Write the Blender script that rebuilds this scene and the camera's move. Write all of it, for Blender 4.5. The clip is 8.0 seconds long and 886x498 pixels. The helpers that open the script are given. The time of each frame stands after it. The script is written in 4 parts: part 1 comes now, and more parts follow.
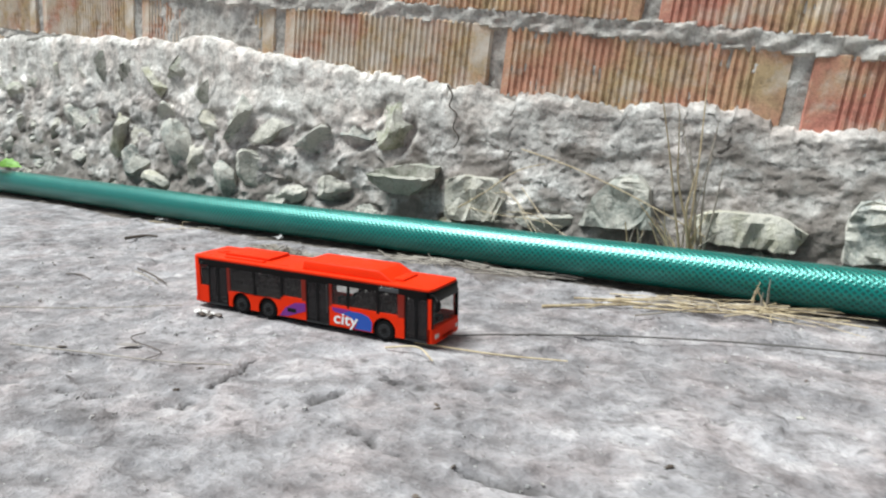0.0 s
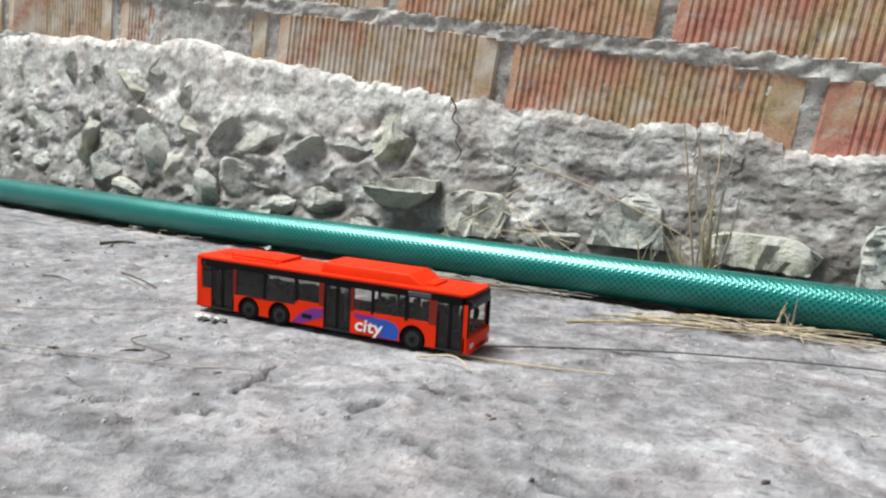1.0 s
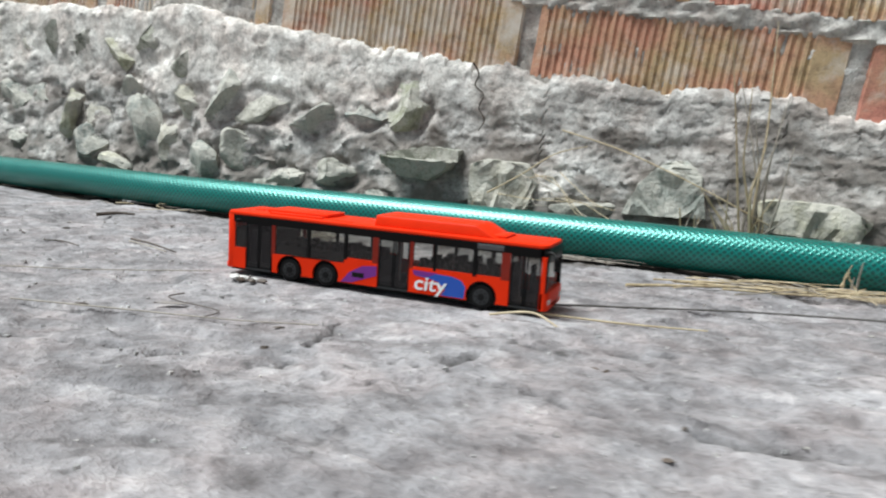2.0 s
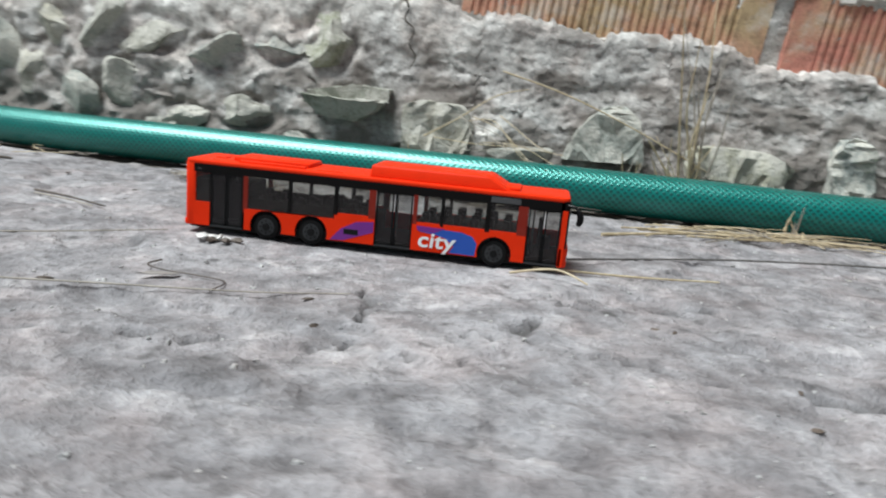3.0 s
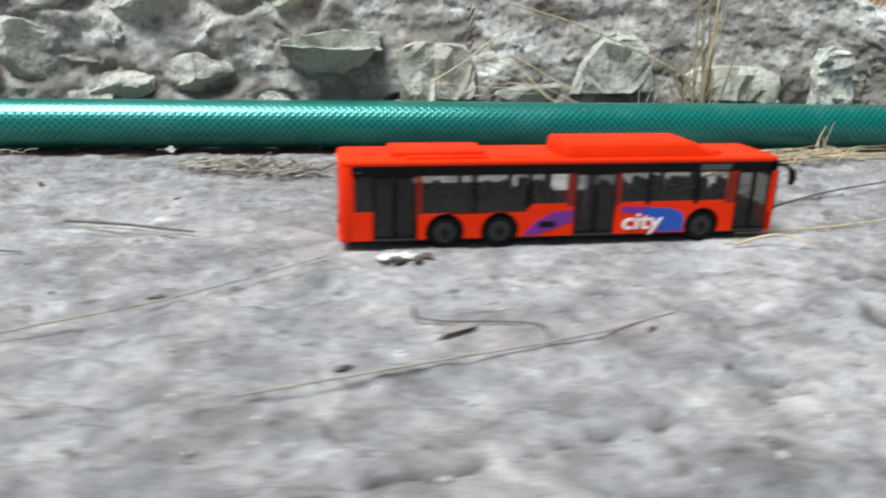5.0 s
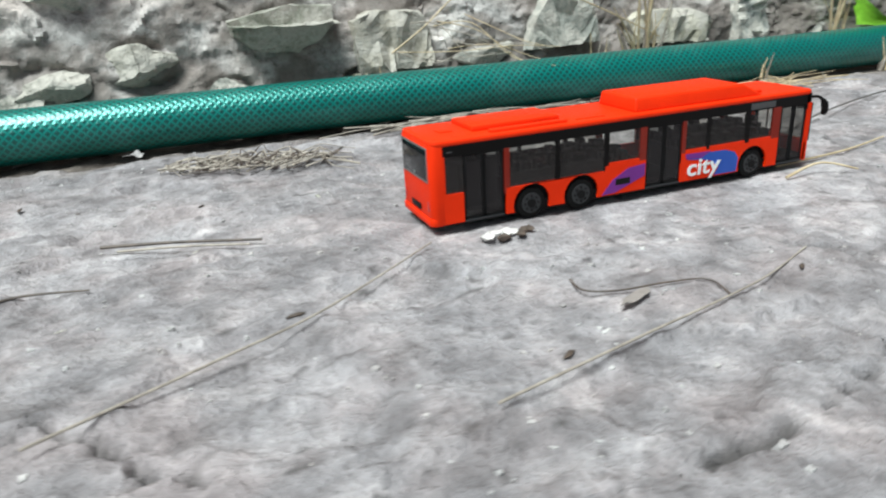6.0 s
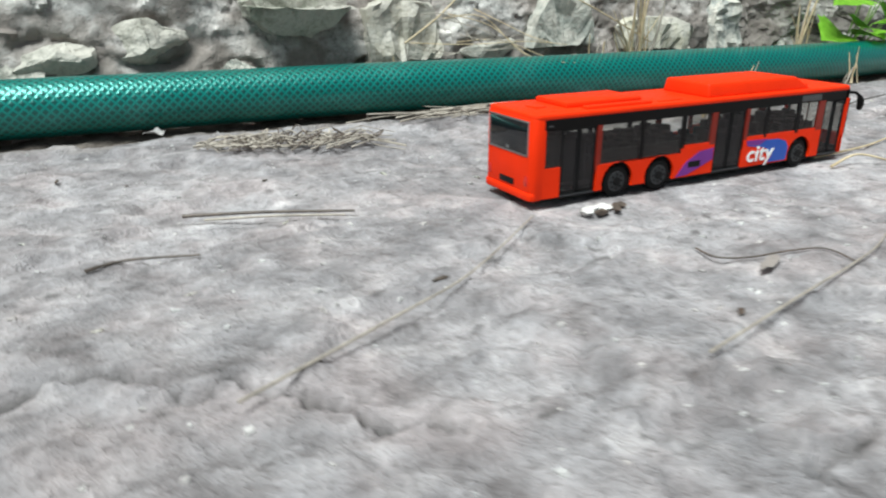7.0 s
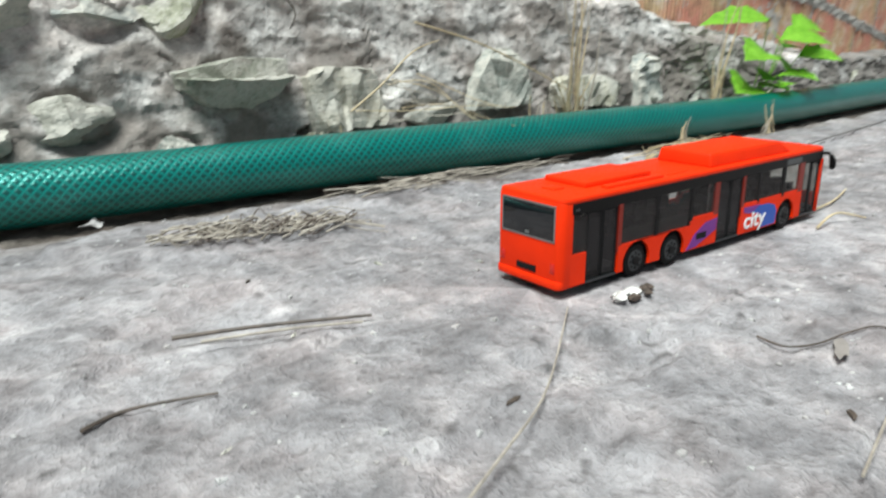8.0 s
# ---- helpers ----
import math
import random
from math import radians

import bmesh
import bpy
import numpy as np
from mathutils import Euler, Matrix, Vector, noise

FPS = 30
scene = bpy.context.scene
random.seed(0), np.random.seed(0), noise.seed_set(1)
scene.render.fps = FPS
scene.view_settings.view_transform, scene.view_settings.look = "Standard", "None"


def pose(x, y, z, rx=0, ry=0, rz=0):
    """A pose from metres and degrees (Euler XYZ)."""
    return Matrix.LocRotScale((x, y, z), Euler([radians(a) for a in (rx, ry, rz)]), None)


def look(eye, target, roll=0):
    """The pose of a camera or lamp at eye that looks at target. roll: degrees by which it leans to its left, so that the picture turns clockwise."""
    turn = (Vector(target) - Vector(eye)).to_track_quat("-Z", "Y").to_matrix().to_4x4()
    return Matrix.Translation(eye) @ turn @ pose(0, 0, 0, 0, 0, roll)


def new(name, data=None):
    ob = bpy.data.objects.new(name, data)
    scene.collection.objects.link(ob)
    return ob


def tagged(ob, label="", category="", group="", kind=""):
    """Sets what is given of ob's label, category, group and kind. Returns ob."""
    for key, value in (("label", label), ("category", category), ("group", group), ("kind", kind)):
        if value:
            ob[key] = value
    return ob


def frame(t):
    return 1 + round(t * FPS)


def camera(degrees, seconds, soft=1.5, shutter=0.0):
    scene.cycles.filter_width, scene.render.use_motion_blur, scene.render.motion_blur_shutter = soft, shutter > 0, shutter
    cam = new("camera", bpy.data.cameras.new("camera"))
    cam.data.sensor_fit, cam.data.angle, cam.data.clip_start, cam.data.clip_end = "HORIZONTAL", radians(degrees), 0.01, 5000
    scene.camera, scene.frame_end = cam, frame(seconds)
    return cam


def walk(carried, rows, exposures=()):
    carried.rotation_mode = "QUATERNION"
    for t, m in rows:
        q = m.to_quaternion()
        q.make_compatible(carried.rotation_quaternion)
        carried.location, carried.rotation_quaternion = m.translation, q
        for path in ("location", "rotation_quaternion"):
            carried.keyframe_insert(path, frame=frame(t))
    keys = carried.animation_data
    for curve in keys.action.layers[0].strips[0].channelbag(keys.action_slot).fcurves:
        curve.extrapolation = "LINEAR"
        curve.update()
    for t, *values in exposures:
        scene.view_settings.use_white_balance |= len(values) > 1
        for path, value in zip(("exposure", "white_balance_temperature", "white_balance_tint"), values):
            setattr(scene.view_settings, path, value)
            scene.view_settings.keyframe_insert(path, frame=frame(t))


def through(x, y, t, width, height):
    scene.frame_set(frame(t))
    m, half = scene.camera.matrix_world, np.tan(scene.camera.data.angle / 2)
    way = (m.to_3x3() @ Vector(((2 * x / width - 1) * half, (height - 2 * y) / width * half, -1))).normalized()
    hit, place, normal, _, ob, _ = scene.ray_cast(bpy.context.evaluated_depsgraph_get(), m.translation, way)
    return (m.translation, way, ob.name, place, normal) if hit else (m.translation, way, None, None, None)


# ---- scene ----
# camera: seconds, eye in metres, yaw to the left of +y, pitch, roll in degrees
cam = camera(63.28, 8.0, soft=2.1, shutter=0.8)
PATH = [
    (0.0, 0.3657, -0.3553, 0.1405, 27.68, -11.94, 0.61),
    (0.5, 0.3341, -0.3595, 0.1283, 25.15, -9.95, 2.52),
    (1.0, 0.3123, -0.3558, 0.1164, 23.48, -8.99, 3.20),
    (1.2, 0.3029, -0.3661, 0.1095, 22.41, -8.99, 3.59),
    (2.3, 0.2287, -0.3421, 0.0777, 18.24, -8.52, 3.59),
    (2.5, 0.2124, -0.3415, 0.0779, 15.12, -9.66, 4.08),
    (3.0, 0.1664, -0.3399, 0.0784, 7.13, -12.52, 5.20),
    (3.5, 0.1271, -0.3284, 0.0811, 0.43, -12.77, 3.29),
    (4.0, 0.0763, -0.2987, 0.0919, -6.32, -15.67, 0.33),
    (4.2, 0.0724, -0.2929, 0.0899, -6.61, -16.41, 0.56),
    (5.3, -0.0419, -0.2778, 0.0922, -12.64, -19.40, 0.45),
    (5.5, -0.0587, -0.2638, 0.0931, -15.51, -20.25, -0.88),
    (6.0, -0.0901, -0.2519, 0.0934, -21.22, -21.33, -3.06),
    (6.5, -0.1257, -0.2414, 0.0827, -25.47, -20.14, -0.92),
    (7.0, -0.1541, -0.2253, 0.0808, -28.84, -20.50, 0.36),
    (7.5, -0.1661, -0.1941, 0.0921, -33.02, -19.42, -0.94),
    (8.0, -0.1761, -0.1750, 0.0893, -37.90, -16.78, -0.41),
]


def view(x, y, z, yaw, pitch, roll):
    a, b = radians(yaw), radians(pitch)
    return look((x, y, z), (x - math.sin(a) * math.cos(b), y + math.cos(a) * math.cos(b), z + math.sin(b)), roll)


walk(cam, [(row[0], view(*row[1:])) for row in PATH], exposures=[(0.0, 0.91, 6130, 4), (1.0, 0.87, 6130, 4), (2.5, 0.71, 6050, 4), (3.5, 0.64, 6000, 3), (4.2, 0.77, 5980, 2), (5.5, 0.84, 6040, 2), (8.0, 0.89, 6130, 1)])

# ---- light: open shade under a bright, hazy sky ----
world = bpy.data.worlds.new("sky")
scene.world = world
world.use_nodes = True
wn, wl = world.node_tree.nodes, world.node_tree.links
sky = wn.new("ShaderNodeTexSky")
sky.sky_type, sky.sun_disc = "NISHITA", False
sky.sun_elevation, sky.sun_rotation = radians(67), radians(240)
sky.dust_density, sky.air_density = 3.0, 1.0
pale = wn.new("ShaderNodeHueSaturation")
pale.inputs["Saturation"].default_value = 0.35
wl.new(sky.outputs["Color"], pale.inputs["Color"])
wl.new(pale.outputs["Color"], wn["Background"].inputs["Color"])
wn["Background"].inputs["Strength"].default_value = 0.04

sun_data = bpy.data.lights.new("sun", "SUN")
sun_data.energy, sun_data.angle, sun_data.color = 3.35, radians(30), (1.0, 0.985, 0.96)
sun = new("sun", sun_data)
sun.matrix_world = look((-0.9, -0.42, 2.5), (0.1, 0.1, 0))

# ---- helpers of this scene; lengths in millimetres ----
MM = 0.001
rng = random.Random(7)


def nz(x, y, z=0.0):
    return noise.noise(Vector((x, y, z)))


def fbm(x, y, z=0.0, octaves=4):
    return noise.fractal(Vector((x, y, z)), 0.9, 2.1, octaves)


def thing(name, x, y, z, label, category, group="", kind=""):
    ob = new(name)
    ob.empty_display_size = 0.01
    ob.location = (x * MM, y * MM, z * MM)
    return tagged(ob, label, category, group, kind)


def base_of(ob):
    place = Vector((0, 0, 0))
    while ob is not None:
        place += ob.location
        ob = ob.parent
    return place


def shaded(mesh, angle):
    """Smooth faces, with edges sharper than the angle kept hard."""
    if angle:
        mesh.polygons.foreach_set("use_smooth", [True] * len(mesh.polygons))
        mesh.set_sharp_from_angle(angle=radians(angle))


def part(name, bm, material, parent=None, label="", smooth=35, at=None):
    """One mesh object from a bmesh in millimetres of the world; at: its own origin, also in millimetres."""
    here = Vector(at) * MM if at else base_of(parent)
    bmesh.ops.scale(bm, vec=(MM, MM, MM), verts=bm.verts)
    bmesh.ops.translate(bm, vec=-here, verts=bm.verts)
    mesh = bpy.data.meshes.new(name)
    bm.to_mesh(mesh)
    bm.free()
    mesh.materials.append(material)
    shaded(mesh, smooth)
    ob = new(name, mesh)
    ob.parent = parent
    ob.location = here - base_of(parent)
    return tagged(ob, label) if label else ob


def sheet(name, verts, faces, material, smooth=0, kind="", label="", category="", parent=None):
    """One mesh object from lists in millimetres."""
    mesh = bpy.data.meshes.new(name)
    mesh.from_pydata([(x * MM, y * MM, z * MM) for x, y, z in verts], [], faces)
    mesh.materials.append(material)
    shaded(mesh, smooth)
    ob = new(name, mesh)
    ob.parent = parent
    return tagged(ob, label, category, "", kind)


def box(bm, x0, x1, y0, y1, z0, z1, bevel=0.0, segments=2):
    made = bmesh.ops.create_cube(bm, size=1.0)["verts"]
    for v in made:
        v.co = Vector((x0 + (v.co.x + 0.5) * (x1 - x0), y0 + (v.co.y + 0.5) * (y1 - y0), z0 + (v.co.z + 0.5) * (z1 - z0)))
    if bevel:
        edges = {e for v in made for e in v.link_edges}
        bmesh.ops.bevel(bm, geom=list(edges), offset=bevel, segments=segments, profile=0.5, affect="EDGES")
    return bm


def round_box(bm, x0, x1, y0, y1, z0, z1, corner, edge, ends):
    """A box whose upright edges are rounder than the rest."""
    box(bm, x0, x1, y0, y1, z0, z1)
    upright = [e for e in bm.edges if abs(e.verts[0].co.z - e.verts[1].co.z) > 0.5 * (z1 - z0) and any(abs(e.verts[0].co.x - x) < 1e-3 for x in ends)]
    bmesh.ops.bevel(bm, geom=upright, offset=corner, segments=5, profile=0.5, affect="EDGES")
    bm.normal_update()
    rims = [e for e in bm.edges if len(e.link_faces) == 2 and sorted(round(abs(f.normal.z)) for f in e.link_faces) == [0, 1]]
    bmesh.ops.bevel(bm, geom=rims, offset=edge, segments=2, profile=0.5, affect="EDGES", clamp_overlap=True)
    return bm


def boxed(*args, **more):
    return box(bmesh.new(), *args, **more)


def disc(bm, x, y0, y1, z, radius, sides=32, r1=None):
    """A cylinder along y."""
    m = Matrix.Translation((x, (y0 + y1) / 2, z)) @ Matrix.Rotation(radians(90), 4, "X")
    return bmesh.ops.create_cone(bm, cap_ends=True, segments=sides, radius1=radius, radius2=radius if r1 is None else r1, depth=abs(y1 - y0), matrix=m)["verts"]


def plate(bm, outline, y0, y1):
    """An outline in x and z, given a thickness along y."""
    a = [bm.verts.new((x, y0, z)) for x, z in outline]
    b = [bm.verts.new((x, y1, z)) for x, z in outline]
    n = len(a)
    faces = [bm.faces.new(a), bm.faces.new(b[::-1])]
    faces += [bm.faces.new((a[i], b[i], b[(i + 1) % n], a[(i + 1) % n])) for i in range(n)]
    bmesh.ops.recalc_face_normals(bm, faces=faces)
    return bm


def tube(bm, points, radii, sides=6):
    """A round stem through points, with a radius for each."""
    rings = []
    pts = [Vector(p) for p in points]
    for i, p in enumerate(pts):
        way = (pts[min(i + 1, len(pts) - 1)] - pts[max(i - 1, 0)]).normalized()
        side = way.cross(Vector((0.13, 0.21, 0.97)))
        if side.length < 0.05:
            side = way.cross(Vector((1, 0, 0)))
        side.normalize()
        up = side.cross(way)
        r = radii[i] if isinstance(radii, (list, tuple)) else radii
        rings.append([bm.verts.new(p + r * (math.cos(a) * side + math.sin(a) * up)) for a in (2 * math.pi * k / sides for k in range(sides))])
    for a, b in zip(rings, rings[1:]):
        for k in range(sides):
            bm.faces.new((a[k], a[(k + 1) % sides], b[(k + 1) % sides], b[k]))
    bm.faces.new(rings[0][::-1])
    bm.faces.new(rings[-1])
    return bm


def smooth_line(points, steps=6):
    """Points along a soft curve through the given ones."""
    pts = [Vector(p) for p in points]
    out = []
    for i in range(len(pts) - 1):
        a, b, c, d = pts[max(i - 1, 0)], pts[i], pts[i + 1], pts[min(i + 2, len(pts) - 1)]
        for k in range(steps):
            t = k / steps
            out.append(0.5 * ((2 * b) + (c - a) * t + (2 * a - 5 * b + 4 * c - d) * t * t + (3 * b - a - 3 * c + d) * t ** 3))
    return out + [pts[-1]]


# ---- materials ----
def material(name, colour=(0.5, 0.5, 0.5), rough=0.6, metal=0.0):
    m = bpy.data.materials.new(name)
    m.use_nodes = True
    s = m.node_tree.nodes["Principled BSDF"]
    s.inputs["Base Color"].default_value = (*colour, 1)
    s.inputs["Roughness"].default_value = rough
    s.inputs["Metallic"].default_value = metal
    return m


def add(m, kind, **values):
    node = m.node_tree.nodes.new("ShaderNode" + kind)
    for key, value in values.items():
        node.inputs[key.replace("_", " ")].default_value = value
    return node


def join(m, a, out, b, into):
    m.node_tree.links.new(a.outputs[out], b.inputs[into])


def ramp(m, source, out, stops):
    node = m.node_tree.nodes.new("ShaderNodeValToRGB")
    e = node.color_ramp.elements
    while len(e) < len(stops):
        e.new(0.5)
    for i, (at, colour) in enumerate(stops):
        e[i].position, e[i].color = at, (*colour, 1)
    join(m, source, out, node, "Fac")
    return node


def mixed(m, mode, factor, a, b):
    node = m.node_tree.nodes.new("ShaderNodeMix")
    node.data_type, node.blend_type = "RGBA", mode
    if isinstance(factor, (int, float)):
        node.inputs[0].default_value = factor
    else:
        m.node_tree.links.new(factor, node.inputs[0])
    for socket, value in ((node.inputs[6], a), (node.inputs[7], b)):
        if isinstance(value, tuple):
            socket.default_value = (*value, 1)
        else:
            m.node_tree.links.new(value, socket)
    return node.outputs[2]


def noised(m, scale, detail=5.0, rough=0.6, stretch=(1, 1, 1), distort=0.0):
    at = m.node_tree.nodes.new("ShaderNodeTexCoord")
    mp = add(m, "Mapping", Scale=stretch)
    join(m, at, "Object", mp, "Vector")
    n = add(m, "TexNoise", Scale=scale, Detail=detail, Roughness=rough, Distortion=distort)
    join(m, mp, "Vector", n, "Vector")
    return n


def finish(m, colour, bumps, rough=None):
    """Colour socket, and bumps as (node, output, strength, distance in metres)."""
    s = m.node_tree.nodes["Principled BSDF"]
    if colour is not None:
        m.node_tree.links.new(colour, s.inputs["Base Color"])
    last = None
    for node, out, strength, distance in bumps:
        b = add(m, "Bump", Strength=strength, Distance=distance)
        join(m, node, out, b, "Height")
        if last:
            join(m, last, "Normal", b, "Normal")
        last = b
    if last:
        join(m, last, "Normal", s, "Normal")
    if rough is not None:
        m.node_tree.links.new(rough, s.inputs["Roughness"])
    return m


def concrete(name, dark, mid, light, scale=1.0, blotch=0.5, stretch=(1, 1, 1), gritty=0.75, relief=1.0):
    m = material(name, mid, 0.92)
    big = noised(m, 9 * scale, 6, 0.62, stretch)
    med = noised(m, 55 * scale, 6, 0.65, stretch, 0.0)
    grit = noised(m, 170 * scale, 5, 0.7, stretch, 0.0)
    fine = noised(m, 520 * scale, 4, 0.7, stretch)
    c1 = ramp(m, med, "Fac", [(0.34, dark), (0.49, mid), (0.64, light)])
    c4 = ramp(m, grit, "Fac", [(0.3, (0.3, 0.29, 0.285)), (0.46, (0.85, 0.84, 0.84)), (0.6, (1.0, 1.0, 1.0)), (0.66, (1.1, 1.1, 1.1)), (0.74, (1.7, 1.7, 1.68))])
    c2 = ramp(m, big, "Fac", [(0.35, tuple(0.72 * v for v in mid)), (0.52, mid), (0.66, tuple(min(1, 1.08 * v) for v in light))])
    c3 = ramp(m, fine, "Fac", [(0.3, (0.68, 0.67, 0.66)), (0.55, (1, 1, 1)), (0.75, (1.0, 1.0, 1.0))])
    a = mixed(m, "MIX", blotch, c1.outputs["Color"], c2.outputs["Color"])
    b = mixed(m, "MULTIPLY", 0.6, a, c3.outputs["Color"])
    c = mixed(m, "MULTIPLY", gritty, b, c4.outputs["Color"])
    hue = ramp(m, noised(m, 26 * scale, 4, 0.6), "Fac", [(0.36, (0.98, 1.0, 1.01)), (0.5, (1, 1, 1)), (0.64, (1.04, 0.99, 0.975))])
    c = mixed(m, "MULTIPLY", 1.0, c, hue.outputs["Color"])
    return finish(m, c, [(med, "Fac", 0.7, 0.006 * relief / scale), (grit, "Fac", 0.7, 0.003 / scale), (fine, "Fac", 0.5, 0.001 / scale)])


GROUND = concrete("worn_concrete", (0.108, 0.1, 0.102), (0.274, 0.261, 0.267), (0.482, 0.462, 0.469), gritty=0.62)
GRIT = concrete("pale_grit", (0.25, 0.24, 0.235), (0.45, 0.44, 0.43), (0.7, 0.69, 0.67), 2.0)
SOIL = concrete("dry_soil", (0.05, 0.041, 0.034), (0.12, 0.1, 0.085), (0.27, 0.235, 0.2), 1.6)
FOUNDATION = concrete("rough_mortar", (0.11, 0.102, 0.092), (0.425, 0.402, 0.376), (0.74, 0.715, 0.677), 1.0, 0.5, gritty=0.8, relief=0.25)
MORTAR = concrete("pale_mortar", (0.27, 0.25, 0.225), (0.52, 0.49, 0.445), (0.75, 0.72, 0.675), 1.4)


def smeared(m):
    """Paler cement where the mesh's smear attribute says so."""
    s = m.node_tree.nodes["Principled BSDF"]
    was = s.inputs["Base Color"].links[0].from_socket
    mask = m.node_tree.nodes.new("ShaderNodeAttribute")
    mask.attribute_name = "smear"
    pale_ = mixed(m, "MULTIPLY", 1.0, was, (1.6, 1.6, 1.58))
    m.node_tree.links.new(mixed(m, "MIX", mask.outputs["Fac"], was, pale_), s.inputs["Base Color"])


smeared(FOUNDATION)


def patched(m):
    """Pale scraped patches and darker worn ones, a few centimetres wide."""
    s = m.node_tree.nodes["Principled BSDF"]
    was = s.inputs["Base Color"].links[0].from_socket
    spots = ramp(m, noised(m, 30, 7, 0.62, (1, 1.5, 1), 0.6), "Fac", [(0.36, (0.68, 0.67, 0.665)), (0.46, (1, 1, 1)), (0.57, (1.0, 1.0, 1.0)), (0.62, (1.26, 1.255, 1.24))])
    m.node_tree.links.new(mixed(m, "MULTIPLY", 1.0, was, spots.outputs["Color"]), s.inputs["Base Color"])


patched(GROUND)


def dirtied_and_shaded(m):
    """Dark dirt packed in the cracks, and a film of soil along the gutter, as the mesh's attributes say; on the wall
    the soil mask also paints in the shade of low gaps.
    """
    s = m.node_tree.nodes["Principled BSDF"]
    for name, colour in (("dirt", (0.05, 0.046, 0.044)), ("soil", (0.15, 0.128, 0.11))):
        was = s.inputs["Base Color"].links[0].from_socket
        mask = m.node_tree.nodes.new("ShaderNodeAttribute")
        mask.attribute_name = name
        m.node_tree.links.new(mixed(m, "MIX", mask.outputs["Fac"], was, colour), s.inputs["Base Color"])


dirtied_and_shaded(GROUND)
dirtied_and_shaded(FOUNDATION)


def brick_material(name, low, high, yellowing):
    m = material(name, (0.45, 0.2, 0.13), 0.9)
    info = m.node_tree.nodes.new("ShaderNodeObjectInfo")
    tone = ramp(m, info, "Random", [(0.0, (0.5, 0.205, 0.15)), (0.4, (0.58, 0.255, 0.19)), (0.75, (0.57, 0.285, 0.2)), (1.0, (0.62, 0.36, 0.23))])
    big = noised(m, 14, 4, 0.6)
    yellow = ramp(m, big, "Fac", [(yellowing, (0, 0, 0)), (yellowing + 0.2, (0.85, 0.85, 0.85))])
    med = noised(m, 70, 6, 0.7)
    fine = noised(m, 500, 4, 0.7)
    a = mixed(m, "MIX", yellow.outputs["Color"], tone.outputs["Color"], (0.52, 0.4, 0.22))
    dirt = ramp(m, med, "Fac", [(0.34, (0.45, 0.43, 0.42)), (0.5, (1, 1, 1))])
    b = mixed(m, "MULTIPLY", 0.8, a, dirt.outputs["Color"])
    speck = ramp(m, fine, "Fac", [(0.3, (0.5, 0.5, 0.5)), (0.5, (1, 1, 1))])
    c = mixed(m, "MULTIPLY", 0.6, b, speck.outputs["Color"])
    lime = ramp(m, noised(m, 26, 6, 0.7), "Fac", [(low, (0, 0, 0)), (high, (0.8, 0.8, 0.8))])
    c = mixed(m, "MIX", lime.outputs["Color"], c, (0.7, 0.64, 0.57))
    return finish(m, c, [(med, "Fac", 0.5, 0.002), (fine, "Fac", 0.6, 0.0008)])


BRICK = brick_material("fluted_red_brick", 0.5, 0.72, 0.44)
LIMED = brick_material("limed_pale_brick", 0.4, 0.62, 0.36)


def stone_material(name="grey_green_stone", shade=1.0):
    m = material(name, (0.3, 0.31, 0.29), 0.8)
    info = m.node_tree.nodes.new("ShaderNodeObjectInfo")
    tone = ramp(m, info, "Random", [(0.0, (0.17, 0.175, 0.14)), (0.2, (0.33, 0.36, 0.37)), (0.4, (0.5, 0.46, 0.39)), (0.6, (0.4, 0.42, 0.42)), (0.8, (0.35, 0.35, 0.22)), (1.0, (0.7, 0.66, 0.58))])
    med = noised(m, 60, 6, 0.65)
    fine = noised(m, 350, 4, 0.7)
    patch = ramp(m, med, "Fac", [(0.35, (0.5, 0.5, 0.48)), (0.55, (1, 1, 1)), (0.7, (1.0, 1.0, 0.98))])
    b = mixed(m, "MULTIPLY", 0.8, tone.outputs["Color"], patch.outputs["Color"])
    dusty = ramp(m, noised(m, 45, 6, 0.7), "Fac", [(0.4, (0, 0, 0)), (0.54, (0.9, 0.9, 0.9))])
    b = mixed(m, "MIX", dusty.outputs["Color"], b, (0.5, 0.48, 0.445))
    moss = ramp(m, noised(m, 28, 5, 0.6), "Fac", [(0.64, (0, 0, 0)), (0.74, (0.5, 0.5, 0.5))])
    b = mixed(m, "MIX", moss.outputs["Color"], b, (0.17, 0.18, 0.1))
    speck = ramp(m, fine, "Fac", [(0.3, (0.72, 0.72, 0.72)), (0.5, (1, 1, 1)), (0.7, (1.1, 1.1, 1.1))])
    b = mixed(m, "MULTIPLY", 0.7, b, speck.outputs["Color"])
    b = mixed(m, "MULTIPLY", 1.0, b, (shade, shade, 0.95 * shade))
    return finish(m, b, [(med, "Fac", 0.8, 0.005), (noised(m, 160, 5, 0.7), "Fac", 0.8, 0.003), (fine, "Fac", 0.6, 0.001)])


STONE = stone_material("grey_green_stone", 0.98)
SLAB = stone_material("dark_green_stone", 0.85)
PALE_STONE = stone_material("pale_grey_stone", 1.25)


